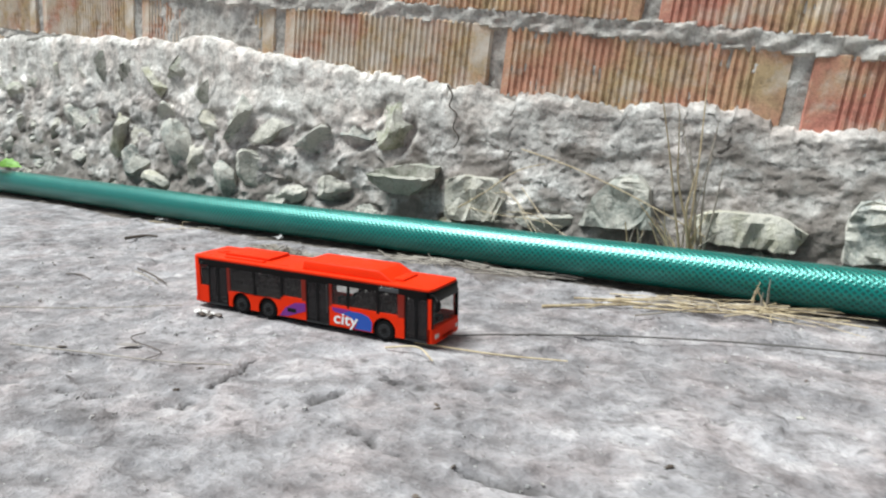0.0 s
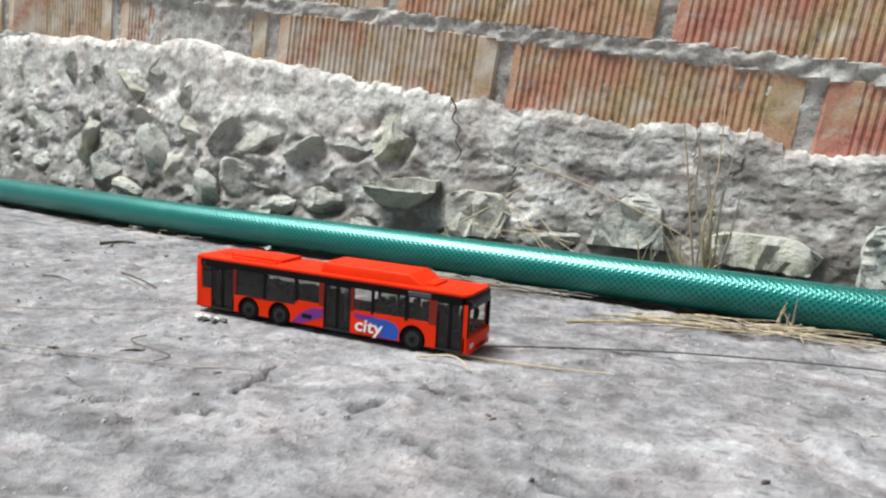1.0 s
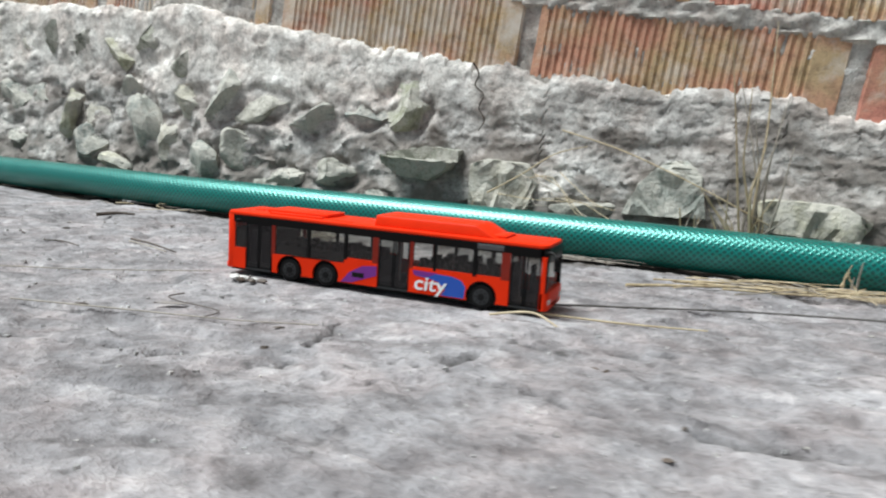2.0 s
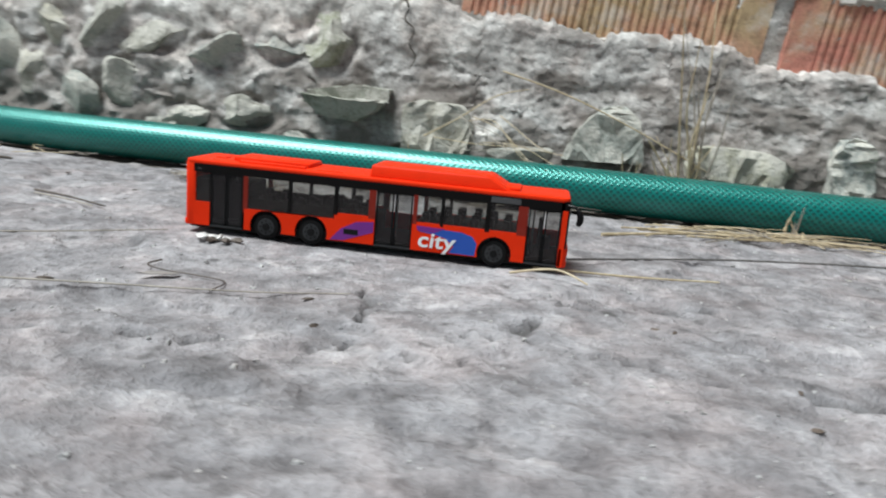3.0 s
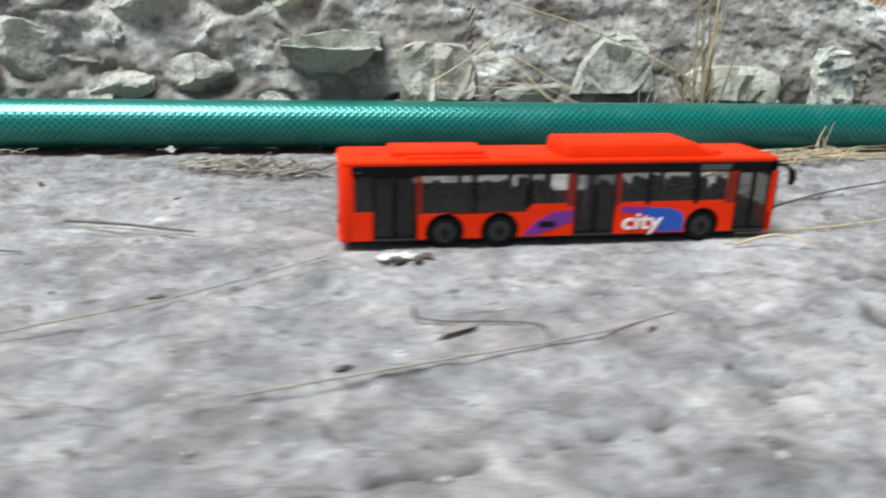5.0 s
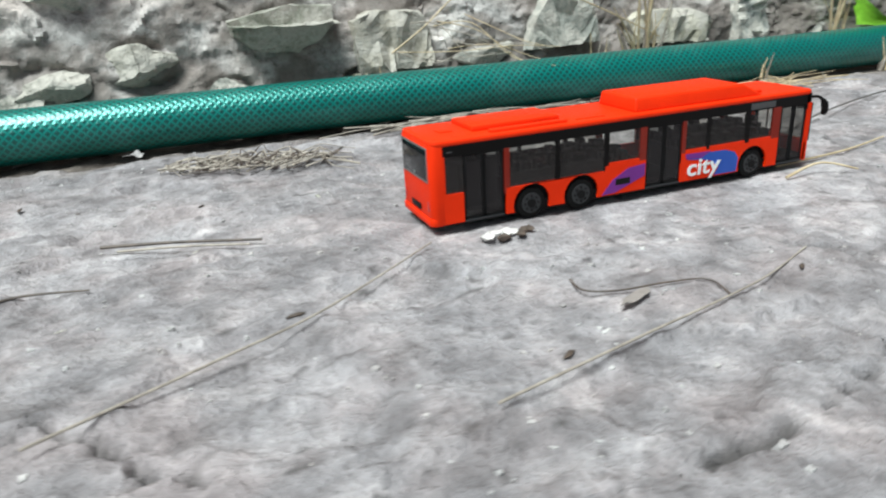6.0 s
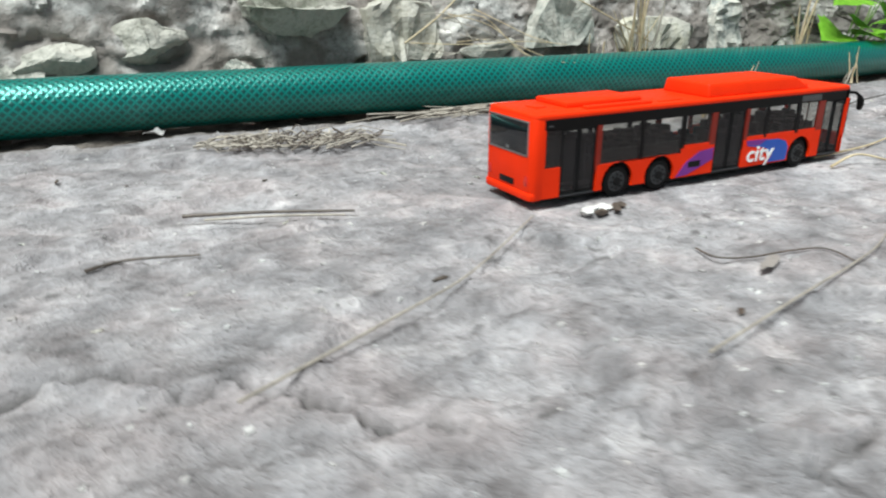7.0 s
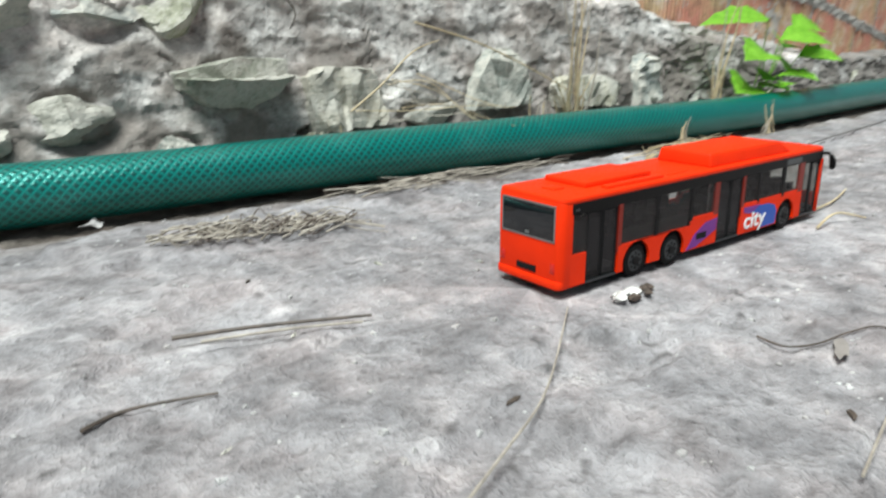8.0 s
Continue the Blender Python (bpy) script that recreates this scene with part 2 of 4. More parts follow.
def hose_material():
    """Ribbed green plastic over a diamond net of thread; UV: x along in metres, y round, 0 to 1."""
    m = material("green_braided_hose", (0.0, 0.3, 0.22), 0.3)
    uv = m.node_tree.nodes.new("ShaderNodeUVMap")
    sep = m.node_tree.nodes.new("ShaderNodeSeparateXYZ")
    join(m, uv, "UV", sep, "Vector")

    def threads(sign):
        along = m.node_tree.nodes.new("ShaderNodeMath")
        along.operation = "MULTIPLY"
        along.inputs[1].default_value = 205.0 * 2 * math.pi
        join(m, sep, "X", along, 0)
        rnd = m.node_tree.nodes.new("ShaderNodeMath")
        rnd.operation = "MULTIPLY_ADD"
        rnd.inputs[1].default_value = sign * 20 * 2 * math.pi
        join(m, sep, "Y", rnd, 0)
        join(m, along, "Value", rnd, 2)
        wave = m.node_tree.nodes.new("ShaderNodeMath")
        wave.operation = "SINE"
        join(m, rnd, "Value", wave, 0)
        return wave

    top = m.node_tree.nodes.new("ShaderNodeMath")
    top.operation = "MAXIMUM"
    join(m, threads(1), "Value", top, 0)
    join(m, threads(-1), "Value", top, 1)
    net = ramp(m, top, "Value", [(0.15, (0.0, 0.03, 0.026)), (0.85, (0.0, 0.145, 0.12))])
    wear = noised(m, 40, 4)
    dust = ramp(m, wear, "Fac", [(0.55, (0.0, 0.0, 0.0)), (0.85, (0.06, 0.06, 0.06))])
    c = mixed(m, "ADD", 0.35, net.outputs["Color"], dust.outputs["Color"])
    rough = ramp(m, wear, "Fac", [(0.3, (0.28, 0.28, 0.28)), (0.75, (0.4, 0.4, 0.4))])
    shine = m.node_tree.nodes["Principled BSDF"].inputs
    shine["Specular IOR Level"].default_value = 0.85
    shine["Specular Tint"].default_value = (0.35, 1.0, 0.88, 1)
    shine["IOR"].default_value = 1.7
    shine["Coat Weight"].default_value, shine["Coat Roughness"].default_value = 0.4, 0.2
    return finish(m, c, [(top, "Value", 0.22, 0.0006)], rough.outputs["Color"])


HOSE = hose_material()


def paint(name, colour, rough=0.35, coat=0.3):
    m = material(name, colour, rough)
    n = noised(m, 900, 3)
    w = noised(m, 60, 4)
    low, high = tuple(0.9 * v for v in colour), tuple(min(1, 1.04 * v) for v in colour)
    c = ramp(m, w, "Fac", [(0.3, low), (0.7, high)])
    m.node_tree.nodes["Principled BSDF"].inputs["Coat Weight"].default_value = coat
    m.node_tree.nodes["Principled BSDF"].inputs["Specular IOR Level"].default_value = 0.13
    r = ramp(m, n, "Fac", [(0.3, (rough * 0.85,) * 3), (0.7, (rough * 1.2,) * 3)])
    return finish(m, c.outputs["Color"], [(n, "Fac", 0.06, 0.0002)], r.outputs["Color"])


RED = paint("orange_red_paint", (0.74, 0.027, 0.001), 0.5, 0.0)
BLACK = paint("black_plastic", (0.004, 0.0035, 0.0035), 0.34, 0.0)
TRIM = paint("dark_grey_plastic", (0.008, 0.0078, 0.008), 0.55, 0.0)
TYRE = paint("black_rubber", (0.007, 0.007, 0.007), 0.7, 0.0)
RIM = paint("dull_dark_rim", (0.035, 0.036, 0.038), 0.4, 0.2)
SEATS = paint("dark_seat_plastic", (0.007, 0.0065, 0.007), 0.6, 0.0)
BLUE = paint("blue_print", (0.03, 0.09, 0.42), 0.42, 0.2)
PURPLE = paint("purple_print", (0.17, 0.03, 0.24), 0.42, 0.2)
WHITE = paint("white_print", (0.82, 0.82, 0.82), 0.45, 0.1)
LAMP = paint("red_lamp_plastic", (0.5, 0.015, 0.008), 0.25, 0.5)
CLEAR = paint("clear_headlamp", (0.6, 0.58, 0.56), 0.15, 0.5)


def tinted_glass(name, tint, rough, base, cover):
    m = bpy.data.materials.new(name)
    m.use_nodes = True
    s = m.node_tree.nodes["Principled BSDF"]
    s.inputs["Base Color"].default_value = (*base, 1)
    s.inputs["Roughness"].default_value = rough
    t = m.node_tree.nodes.new("ShaderNodeBsdfTransparent")
    t.inputs["Color"].default_value = (tint, tint, tint * 0.98, 1)
    mix = m.node_tree.nodes.new("ShaderNodeMixShader")
    mix.inputs["Fac"].default_value = cover
    join(m, t, "BSDF", mix, 1)
    join(m, s, "BSDF", mix, 2)
    join(m, mix, "Shader", m.node_tree.nodes["Material Output"], "Surface")
    return m


GLASS = tinted_glass("smoked_window", 0.93, 0.07, (0.1, 0.09, 0.09), 0.15)
DOOR_GLASS = tinted_glass("dark_door_glass", 0.86, 0.14, (0.042, 0.037, 0.039), 0.3)


def plant_material(name, dark, light, rough=0.6, through=0.0):
    m = material(name, dark, rough)
    n = noised(m, 120, 4)
    c = ramp(m, n, "Fac", [(0.3, dark), (0.7, light)])
    s = m.node_tree.nodes["Principled BSDF"]
    if through:
        s.inputs["Subsurface Weight"].default_value = through
        s.inputs["Subsurface Radius"].default_value = (0.002, 0.003, 0.001)
        s.inputs["Subsurface Scale"].default_value = 0.5
    return finish(m, c.outputs["Color"], [(n, "Fac", 0.3, 0.0008)])


STRAW = plant_material("dry_straw", (0.33, 0.25, 0.14), (0.6, 0.5, 0.33))
STRAW_OLD = plant_material("weathered_straw", (0.2, 0.175, 0.145), (0.44, 0.395, 0.33))
LEAF = plant_material("fresh_green_leaf", (0.19, 0.46, 0.025), (0.36, 0.68, 0.07), 0.5)
STEM = plant_material("green_stem", (0.1, 0.2, 0.03), (0.2, 0.32, 0.07))
DEAD = plant_material("brown_leaf", (0.2, 0.18, 0.165), (0.31, 0.285, 0.265))
BARK = plant_material("dark_twig", (0.035, 0.028, 0.022), (0.12, 0.09, 0.07))
THREAD = plant_material("dark_thread", (0.05, 0.045, 0.04), (0.14, 0.13, 0.12))
CHIP = plant_material("white_flake", (0.42, 0.4, 0.37), (0.75, 0.73, 0.7))

def facets(x, z, size, seed):
    """Flat, tilted pieces that meet in creases, like broken concrete; about -0.5 to 0.5."""
    p = Vector((x / size + 0.25 * nz(x / size * 1.7, z / size * 1.7, seed), z / size, seed))
    c = noise.voronoi(p)[1][0]
    t = noise.noise_vector(c * 13.7)
    return 0.7 * (t.x * (p.x - c.x) + t.y * (p.y - c.y)) + 0.5 * t.z


# ---- ground: one sheet of worn concrete, finer where the camera passes ----
def steps(low, high, fine, far):
    """Coordinates with even fine steps from low to high, then growing out to far on both sides."""
    out = [low + fine * i for i in range(int((high - low) / fine) + 1)]
    grow, edge = fine, []
    at = high
    while at < far:
        grow *= 1.35
        at += grow
        edge.append(at)
    return [low + high - v for v in edge[::-1]] + out + edge


CRACKS = [
    [(-60, -165), (40, -158), (71, -146), (109, -134), (147, -140), (162, -109), (185, -61), (250, -40)],
    [(109, -134), (112, -108), (100, -68)],
    [(150, -112), (230, -128), (330, -118), (420, -90)],
    [(-300, -20), (-220, -60), (-150, -70), (-90, -120)],
]


def crack_depth(x, y):
    near = 1e9
    wob = 9 * nz(x / 22, y / 22, 3) + 4 * nz(x / 7, y / 7, 5)
    for line in CRACKS:
        for (ax, ay), (bx, by) in zip(line, line[1:]):
            dx, dy = bx - ax, by - ay
            t = max(0.0, min(1.0, ((x - ax) * dx + (y - ay) * dy) / (dx * dx + dy * dy)))
            near = min(near, math.hypot(x + wob - ax - t * dx, y + wob - ay - t * dy))
    width = 1.8 + 4.5 * max(0.0, nz(x / 26, y / 26, 8) + 0.12)
    return -3.6 * max(0.0, min(1.0, 1.5 - 1.5 * near / width))


def hose_y(x):
    """The hose's line over the ground."""
    nodes = [(-4000, 560), (-1500, 345), (-900, 287), (-500, 251), (-250, 225), (-100, 217), (0, 212), (100, 204), (200, 200), (300, 196), (400, 190), (500, 189), (700, 201), (1000, 222), (1600, 300), (4000, 700)]
    for i in range(len(nodes) - 1):
        (x0, y0), (x1, y1) = nodes[i], nodes[i + 1]
        if x <= x1:
            break
    m = []
    for j in (i, i + 1):
        a, b = nodes[max(j - 1, 0)], nodes[min(j + 1, len(nodes) - 1)]
        m.append((b[1] - a[1]) / (b[0] - a[0]))
    h = x1 - x0
    t = (x - x0) / h
    return (2 * t ** 3 - 3 * t * t + 1) * y0 + (t ** 3 - 2 * t * t + t) * h * m[0] + (3 * t * t - 2 * t ** 3) * y1 + (t ** 3 - t * t) * h * m[1]


def wall_shift(x):
    """How far the wall's foot swings back where the hose swings out ahead."""
    if x < -250:
        return 0.16 * (-250 - x)
    return 0.0 if x < 450 else 0.00022 * (x - 450) ** 2 if x < 900 else 44.6 + 0.198 * (x - 900)


def ground_z(x, y):
    if abs(x - 300) > 1500 or abs(y) > 900:
        return 0.0
    z = 1.6 * fbm(x / 70, y / 55, 1, 3) + 1.0 * fbm(x / 14, y / 10, 5, 3) + 0.5 * nz(x / 4.6, y / 3.8, 9) + 1.3 * facets(x, 1.4 * y, 38, 4) + 0.8 * facets(x, 1.3 * y, 11, 7)
    z = min(z, 1.4)
    spall = (fbm(x / 85, y / 60, 21, 4) + 0.12) * 16
    z += 2.4 * max(-1.0, min(0.0, spall))
    keep = max(0.0, min(1.0, (max(abs(x - 90) - 95, abs(y) - 22) / 25)))
    z = z * keep + min(z, 0.0) * 0.25 * (1 - keep)
    z += crack_depth(x, y) * keep if y < 60 else 0
    dip = max(0.0, min(1.0, (y - hose_y(x) + 30) / 20))
    return z - 7.0 * dip


xs = steps(-330, 560, 2.0, 30000)
ys = steps(-250, 232, 2.0, 30000)
verts = [(x, y, ground_z(x, y)) for y in ys for x in xs]
n = len(xs)
faces = [(j * n + i, j * n + i + 1, (j + 1) * n + i + 1, (j + 1) * n + i) for j in range(len(ys) - 1) for i in range(n - 1)]
ground = sheet("ground", verts, faces, GROUND, 60, "structure", "worn grey concrete ground, cracked and stained", "ground")
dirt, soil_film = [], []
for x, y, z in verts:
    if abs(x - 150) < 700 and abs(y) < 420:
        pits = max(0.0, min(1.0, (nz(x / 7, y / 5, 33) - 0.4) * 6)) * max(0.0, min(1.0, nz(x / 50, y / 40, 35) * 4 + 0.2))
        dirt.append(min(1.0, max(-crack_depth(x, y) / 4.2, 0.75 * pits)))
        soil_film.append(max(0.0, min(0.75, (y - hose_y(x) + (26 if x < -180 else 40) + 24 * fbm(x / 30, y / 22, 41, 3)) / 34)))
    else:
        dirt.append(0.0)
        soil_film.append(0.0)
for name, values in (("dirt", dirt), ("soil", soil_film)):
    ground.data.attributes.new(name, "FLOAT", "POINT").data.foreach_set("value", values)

# loose soil in the gutter between slab and wall
verts, faces = [], []
xs2 = [-1400 + 5 * i for i in range(800)]
for x in xs2:
    foot = hose_y(x)
    for k in range(18):
        y = foot - 27 - 9 * nz(x / 22, 3, 3) + k * 6.4
        edge = min(1.0, k / 3, (17 - k) / 2 + 0.4)
        z = -7.5 + edge * (3.6 + 2.2 * fbm(x / 24, y / 18, 2, 4) + 1.3 * nz(x / 6, y / 6, 4)) + max(0, k - 9) * 1.1
        verts.append((x, y, z if k else -6))
for i in range(len(xs2) - 1):
    for k in range(17):
        a = i * 18 + k
        faces.append((a, a + 18, a + 19, a + 1))
sheet("soil", verts, faces, SOIL, 60, "structure", "dark loose soil strip along the wall's foot", "soil")

# ---- foundation: rough mortar with stones, then fluted brick courses above ----
SLOPE = -0.11        # the courses fall towards +x against the ground
FACE = 292.0         # the bricks' face
COURSE, PITCH = 77.0, 262.0


def bed(x, row):
    """The middle of the mortar bed over a course; row 0 is the lowest seen."""
    return 222 + SLOPE * x + COURSE * row


EDGE = [(-1500, 262), (-500, 214), (-250, 198), (-190, 182), (-60, 166), (60, 152), (110, 138), (300, 130), (400, 110), (500, 84), (700, 58), (1000, 48), (3000, 40)]


def top_edge(x):
    """The ragged upper edge of the foundation, where the lowest bricks show."""
    z = float(np.interp(x, [e[0] for e in EDGE], [e[1] for e in EDGE]))
    calm = max(0.35, min(1.0, (x + 260) / 260))
    z += 9 * nz(x / 70, 0.3, 2) + calm * (20 * facets(x, 7, 34, 31) + 9 * facets(x, 3, 11, 33) + 3 * facets(x, 3, 4, 35))
    return max(z, 44 + 8 * nz(x / 40, 5, 5))


# stones set in the mortar: seed, x, height, width, height, tilt, how far out
STONES = [(20 + i, *row) for i, row in enumerate([
    (-125, 92, 54, 28, -12, 0.26), (-70, 106, 46, 38, 8, 0.12), (-24, 112, 46, 50, 12, 0.16), (-92, 42, 54, 26, -14, 0.3),
    (146, 30, 44, 18, -8, 0.4),
    (52, 20, 26, 16, 10, 0.4), (-40, 24, 28, 16, -6, 0.3),
    (-184, 106, 60, 34, -26, 0.4), (-239, 107, 46, 55, 22, 0.35), (-277, 98, 53, 48, 26, 0.35), (-343, 70, 39, 71, -14, 0.45), (-299, 62, 60, 62, 25, 0.4),
    (-434, 77, 57, 51, 30, 0.4), (-484, 86, 53, 62, 25, 0.4), (-542, 100, 64, 46, 10, 0.35), (-349, 165, 57, 46, -12, 0.3), (-410, 157, 57, 51, 14, 0.3),
    (-468, 166, 51, 57, 30, 0.3), (-525, 166, 51, 67, 22, 0.3), (-598, 94, 69, 53, -10, 0.35), (-292, 148, 34, 34, 0, 0.16),
    (-430, 48, 57, 41, -8, 0.4), (-380, 112, 46, 39, 12, 0.3), (-200, 60, 55, 39, 14, 0.4), (-150, 34, 42, 26, -10, 0.28), (-250, 40, 55, 39, 12, 0.4),
])]
r = random.Random(11)
for i in range(1500):
    x, z = r.uniform(-900, 1100), r.uniform(12, 186)
    if z > top_edge(x) - 20 or (x > -160 and (z > 26 or r.random() < 0.7)) or r.random() < 0.78 or (-330 < x < -130 and z > 118):
        continue
    if any(((x - q[1]) / (0.5 * q[3] + 15)) ** 2 + ((z - q[2]) / (0.5 * q[4] + 13)) ** 2 < 1 for q in STONES) or (-50 < x < 50 and 30 < z < 85) or (40 < x < 430 and z > 22):
        continue
    s = r.choice((16, 22, 28, 36)) * r.uniform(0.9, 1.1) if x < -160 else r.uniform(10, 22)
    STONES.append((100 + i, x, z, s * r.uniform(0.9, 1.4), s * r.uniform(0.65, 1.05), r.uniform(-40, 40), r.choice((0.02, 0.08, 0.14, 0.24))))
NEAR = {}
for q in STONES:
    for k in range(int((q[1] - 60) // 40), int((q[1] + 60) // 40) + 1):
        NEAR.setdefault(k, []).append(q)


def hollow(x, z):
    """The gap weathered out round each stone."""
    deep = 0.0
    for q in NEAR.get(int(x // 40), ()):
        d = math.hypot((x - q[1]) / (0.5 * q[3]), (z - q[2]) / (0.5 * q[4]))
        deep = max(deep, 1 - abs(d - 0.95) / 0.42)
    return deep


def smear_at(x, z):
    """Where pale cement was smeared over the foundation's upper part."""
    low = 128 if x < -340 else 104 if x < 60 else 112
    m = max(0.0, min(1.0, (z - low + 45 * fbm(x / 60, z / 45, 7, 3)) / 26)) * (max(0.34, min(1.0, (180 - x) / 200)) if x < 430 else 0.6)
    patch = max(0.0, min(1.0, (nz(x / 45, z / 38, 21) - 0.28) * 5))
    return max(m, (0.75 if x < 220 else 0.35) * patch)


def foundation_y(x, z, gaps=False):
    y = 250 + min(0.25 * z, 33 + 0.03 * z) + wall_shift(x)
    smear = max(0.0, min(1.0, (z - 105 + 30 * nz(x / 60, 2, 7)) / 25)) * max(0.0, min(1.0, (x + 370) / 60)) * max(0.0, min(1.0, (260 - x) / 60))
    flat = max(0.0, min(1.0, (x + 60) / 130)) * max(0.3, min(1.0, (z - 40) / 30))
    rough = (12.0 * max(0.0, hollow(x, z)) * (0.6 + nz(x / 20, z / 20, 31)) if gaps else 0) + (1 - 0.62 * flat) * (6.0 * fbm(x / 45, z / 34, 3, 2) + 10.0 * facets(x, 1.3 * z, 30, 3)) + (1 - 0.2 * flat) * (4.2 * facets(x, 1.6 * z, 13, 8) + 2.4 * facets(x, z, 5, 5) + 0.9 * nz(x / 2.7, z / 2.4, 2))
    ledge = 2.4 * facets(x / 3, z, 16, 14) + 1.6 * facets(x / 2.4, z, 6, 15) if x > 60 else 0
    far = max(0.0, min(1.0, -(x + 60) / 140))
    rough *= 0.86 - 0.24 * far
    rough += far * (1.8 * facets(x, z, 6, 25) + 4.5 * max(0.0, nz(x / 9, z / 7, 26) - 0.12) * (1 - 0.7 * smear))
    ledge *= 1 + 0.3 * flat
    return min(FACE - 3 + wall_shift(x), y + rough * (1 - 0.58 * smear) + ledge - 4 * smear - 3 * max(0, 1 - z / 30))


fx = []
x = -1500.0
while x < 3000:
    fx.append(x)
    x += 2.2 if -520 < x < 560 else 4.0 if -800 < x < 800 else 9.0
ROWS = 84
verts, faces = [], []
for x in fx:
    top = top_edge(x)
    for k in range(ROWS):
        z = -8 + (top + 8) * k / (ROWS - 1)
        y = foundation_y(x, z, True)
        if k > ROWS - 4:
            y += (k - ROWS + 4) * 1.2
        verts.append((x, y, z))
    verts.append((x, FACE + 6 + wall_shift(x), top + 3))
    verts.append((x, FACE + 60 + wall_shift(x), top - 4))
m = ROWS + 2
for i in range(len(fx) - 1):
    for k in range(m - 1):
        a = i * m + k
        faces.append((a, a + m, a + m + 1, a + 1))
wall = sheet("wall_foundation", verts, faces, FOUNDATION, 50, "structure", "rough grey mortar foundation with embedded stones", "wall")

smear = wall.data.attributes.new("smear", "FLOAT", "POINT")
smear.data.foreach_set("value", [smear_at(x, z) for x, y, z in verts])
# patches of earth stuck to the mortar, plus painted shade of the gaps low down
earth_and_shade = wall.data.attributes.new("soil", "FLOAT", "POINT")
earth_and_shade.data.foreach_set("value", [max(0.0, min(0.75, (fbm(x / 48, z / 30, 51, 4) + 0.34 - z / 240 + 0.5 * max(0.0, 1 - z / 50)) * 3)) * (1 - smear_at(x, z)) for x, y, z in verts])

brick_wall = thing("wall_brick", 200, FACE + 60, 120, "wall of fluted red and yellow bricks with thick mortar", "wall", "", "structure")


def wall_core():
    """The mortar body behind and between the bricks, bulging out of the joints."""
    verts, faces = [], []
    cols = [-1500 + 10 * i for i in range(100)] + [-500 + 3 * i for i in range(400)] + [700 + 10 * i for i in range(230)]
    rows = 180
    for x in cols:
        for k in range(rows):
            z = 40 + k * 2.8
            row = (z - bed(x, 0)) / COURSE
            off = abs(row - round(row)) * COURSE
            out = 4.5 + 5.0 * facets(x, z, 12, 17) if off > 9 else 2.2 - 4.5 * max(0.0, 0.35 + fbm(x / 20, z / 9, 11, 3)) + 2.4 * facets(x, z, 9, 3)
            verts.append((x, FACE + out + wall_shift(x), z))
    for i in range(len(cols) - 1):
        for k in range(rows - 1):
            a = i * rows + k
            faces.append((a, a + rows, a + rows + 1, a + 1))
    ob = sheet("mortar", [(x - 200, y - FACE - 60, z - 120) for x, y, z in verts], faces, MORTAR, 50, parent=brick_wall)
    return ob


wall_core()


def upper_wall():
    """The courses above, out of the camera's sight, in one mesh."""
    verts, faces = [], []
    for row in range(4, 30):
        for i in range(-6, 12):
            x = PITCH * (i + 0.5 * (row % 2))
            y = FACE + 3 + wall_shift(x)
            z = bed(x, row - 1) + 6
            a = len(verts)
            for dx, dy, dz in ((0, 0, 0), (250, 0, 0), (250, 90, 0), (0, 90, 0), (0, 0, 65), (250, 0, 65), (250, 90, 65), (0, 90, 65)):
                verts.append((x + dx - 200, y + dy - FACE - 60, z + dz + SLOPE * dx - 120))
            faces += [tuple(a + q for q in f) for f in ((0, 1, 5, 4), (1, 2, 6, 5), (2, 3, 7, 6), (3, 0, 4, 7), (4, 5, 6, 7), (3, 2, 1, 0))]
    sheet("upper_courses", verts, faces, BRICK, 0, "stuff", parent=brick_wall)
    # the wall's own body behind the courses
    verts, faces = [], []
    cols = [-1500 + 150 * i for i in range(31)]
    for x in cols:
        y = wall_shift(x)
        verts += [(x - 200, y - 48, -120), (x - 200, y + 130, -120), (x - 200, y + 130, 2300), (x - 200, y - 48, 2300)]
    for i in range(len(cols) - 1):
        for k in range(4):
            a, b = 4 * i + k, 4 * i + (k + 1) % 4
            faces.append((a, a + 4, b + 4, b))
    n = len(verts)
    faces += [(3, 2, 1, 0), (n - 4, n - 3, n - 2, n - 1)]
    sheet("wall_body", verts, faces, MORTAR, 0, parent=brick_wall)


upper_wall()

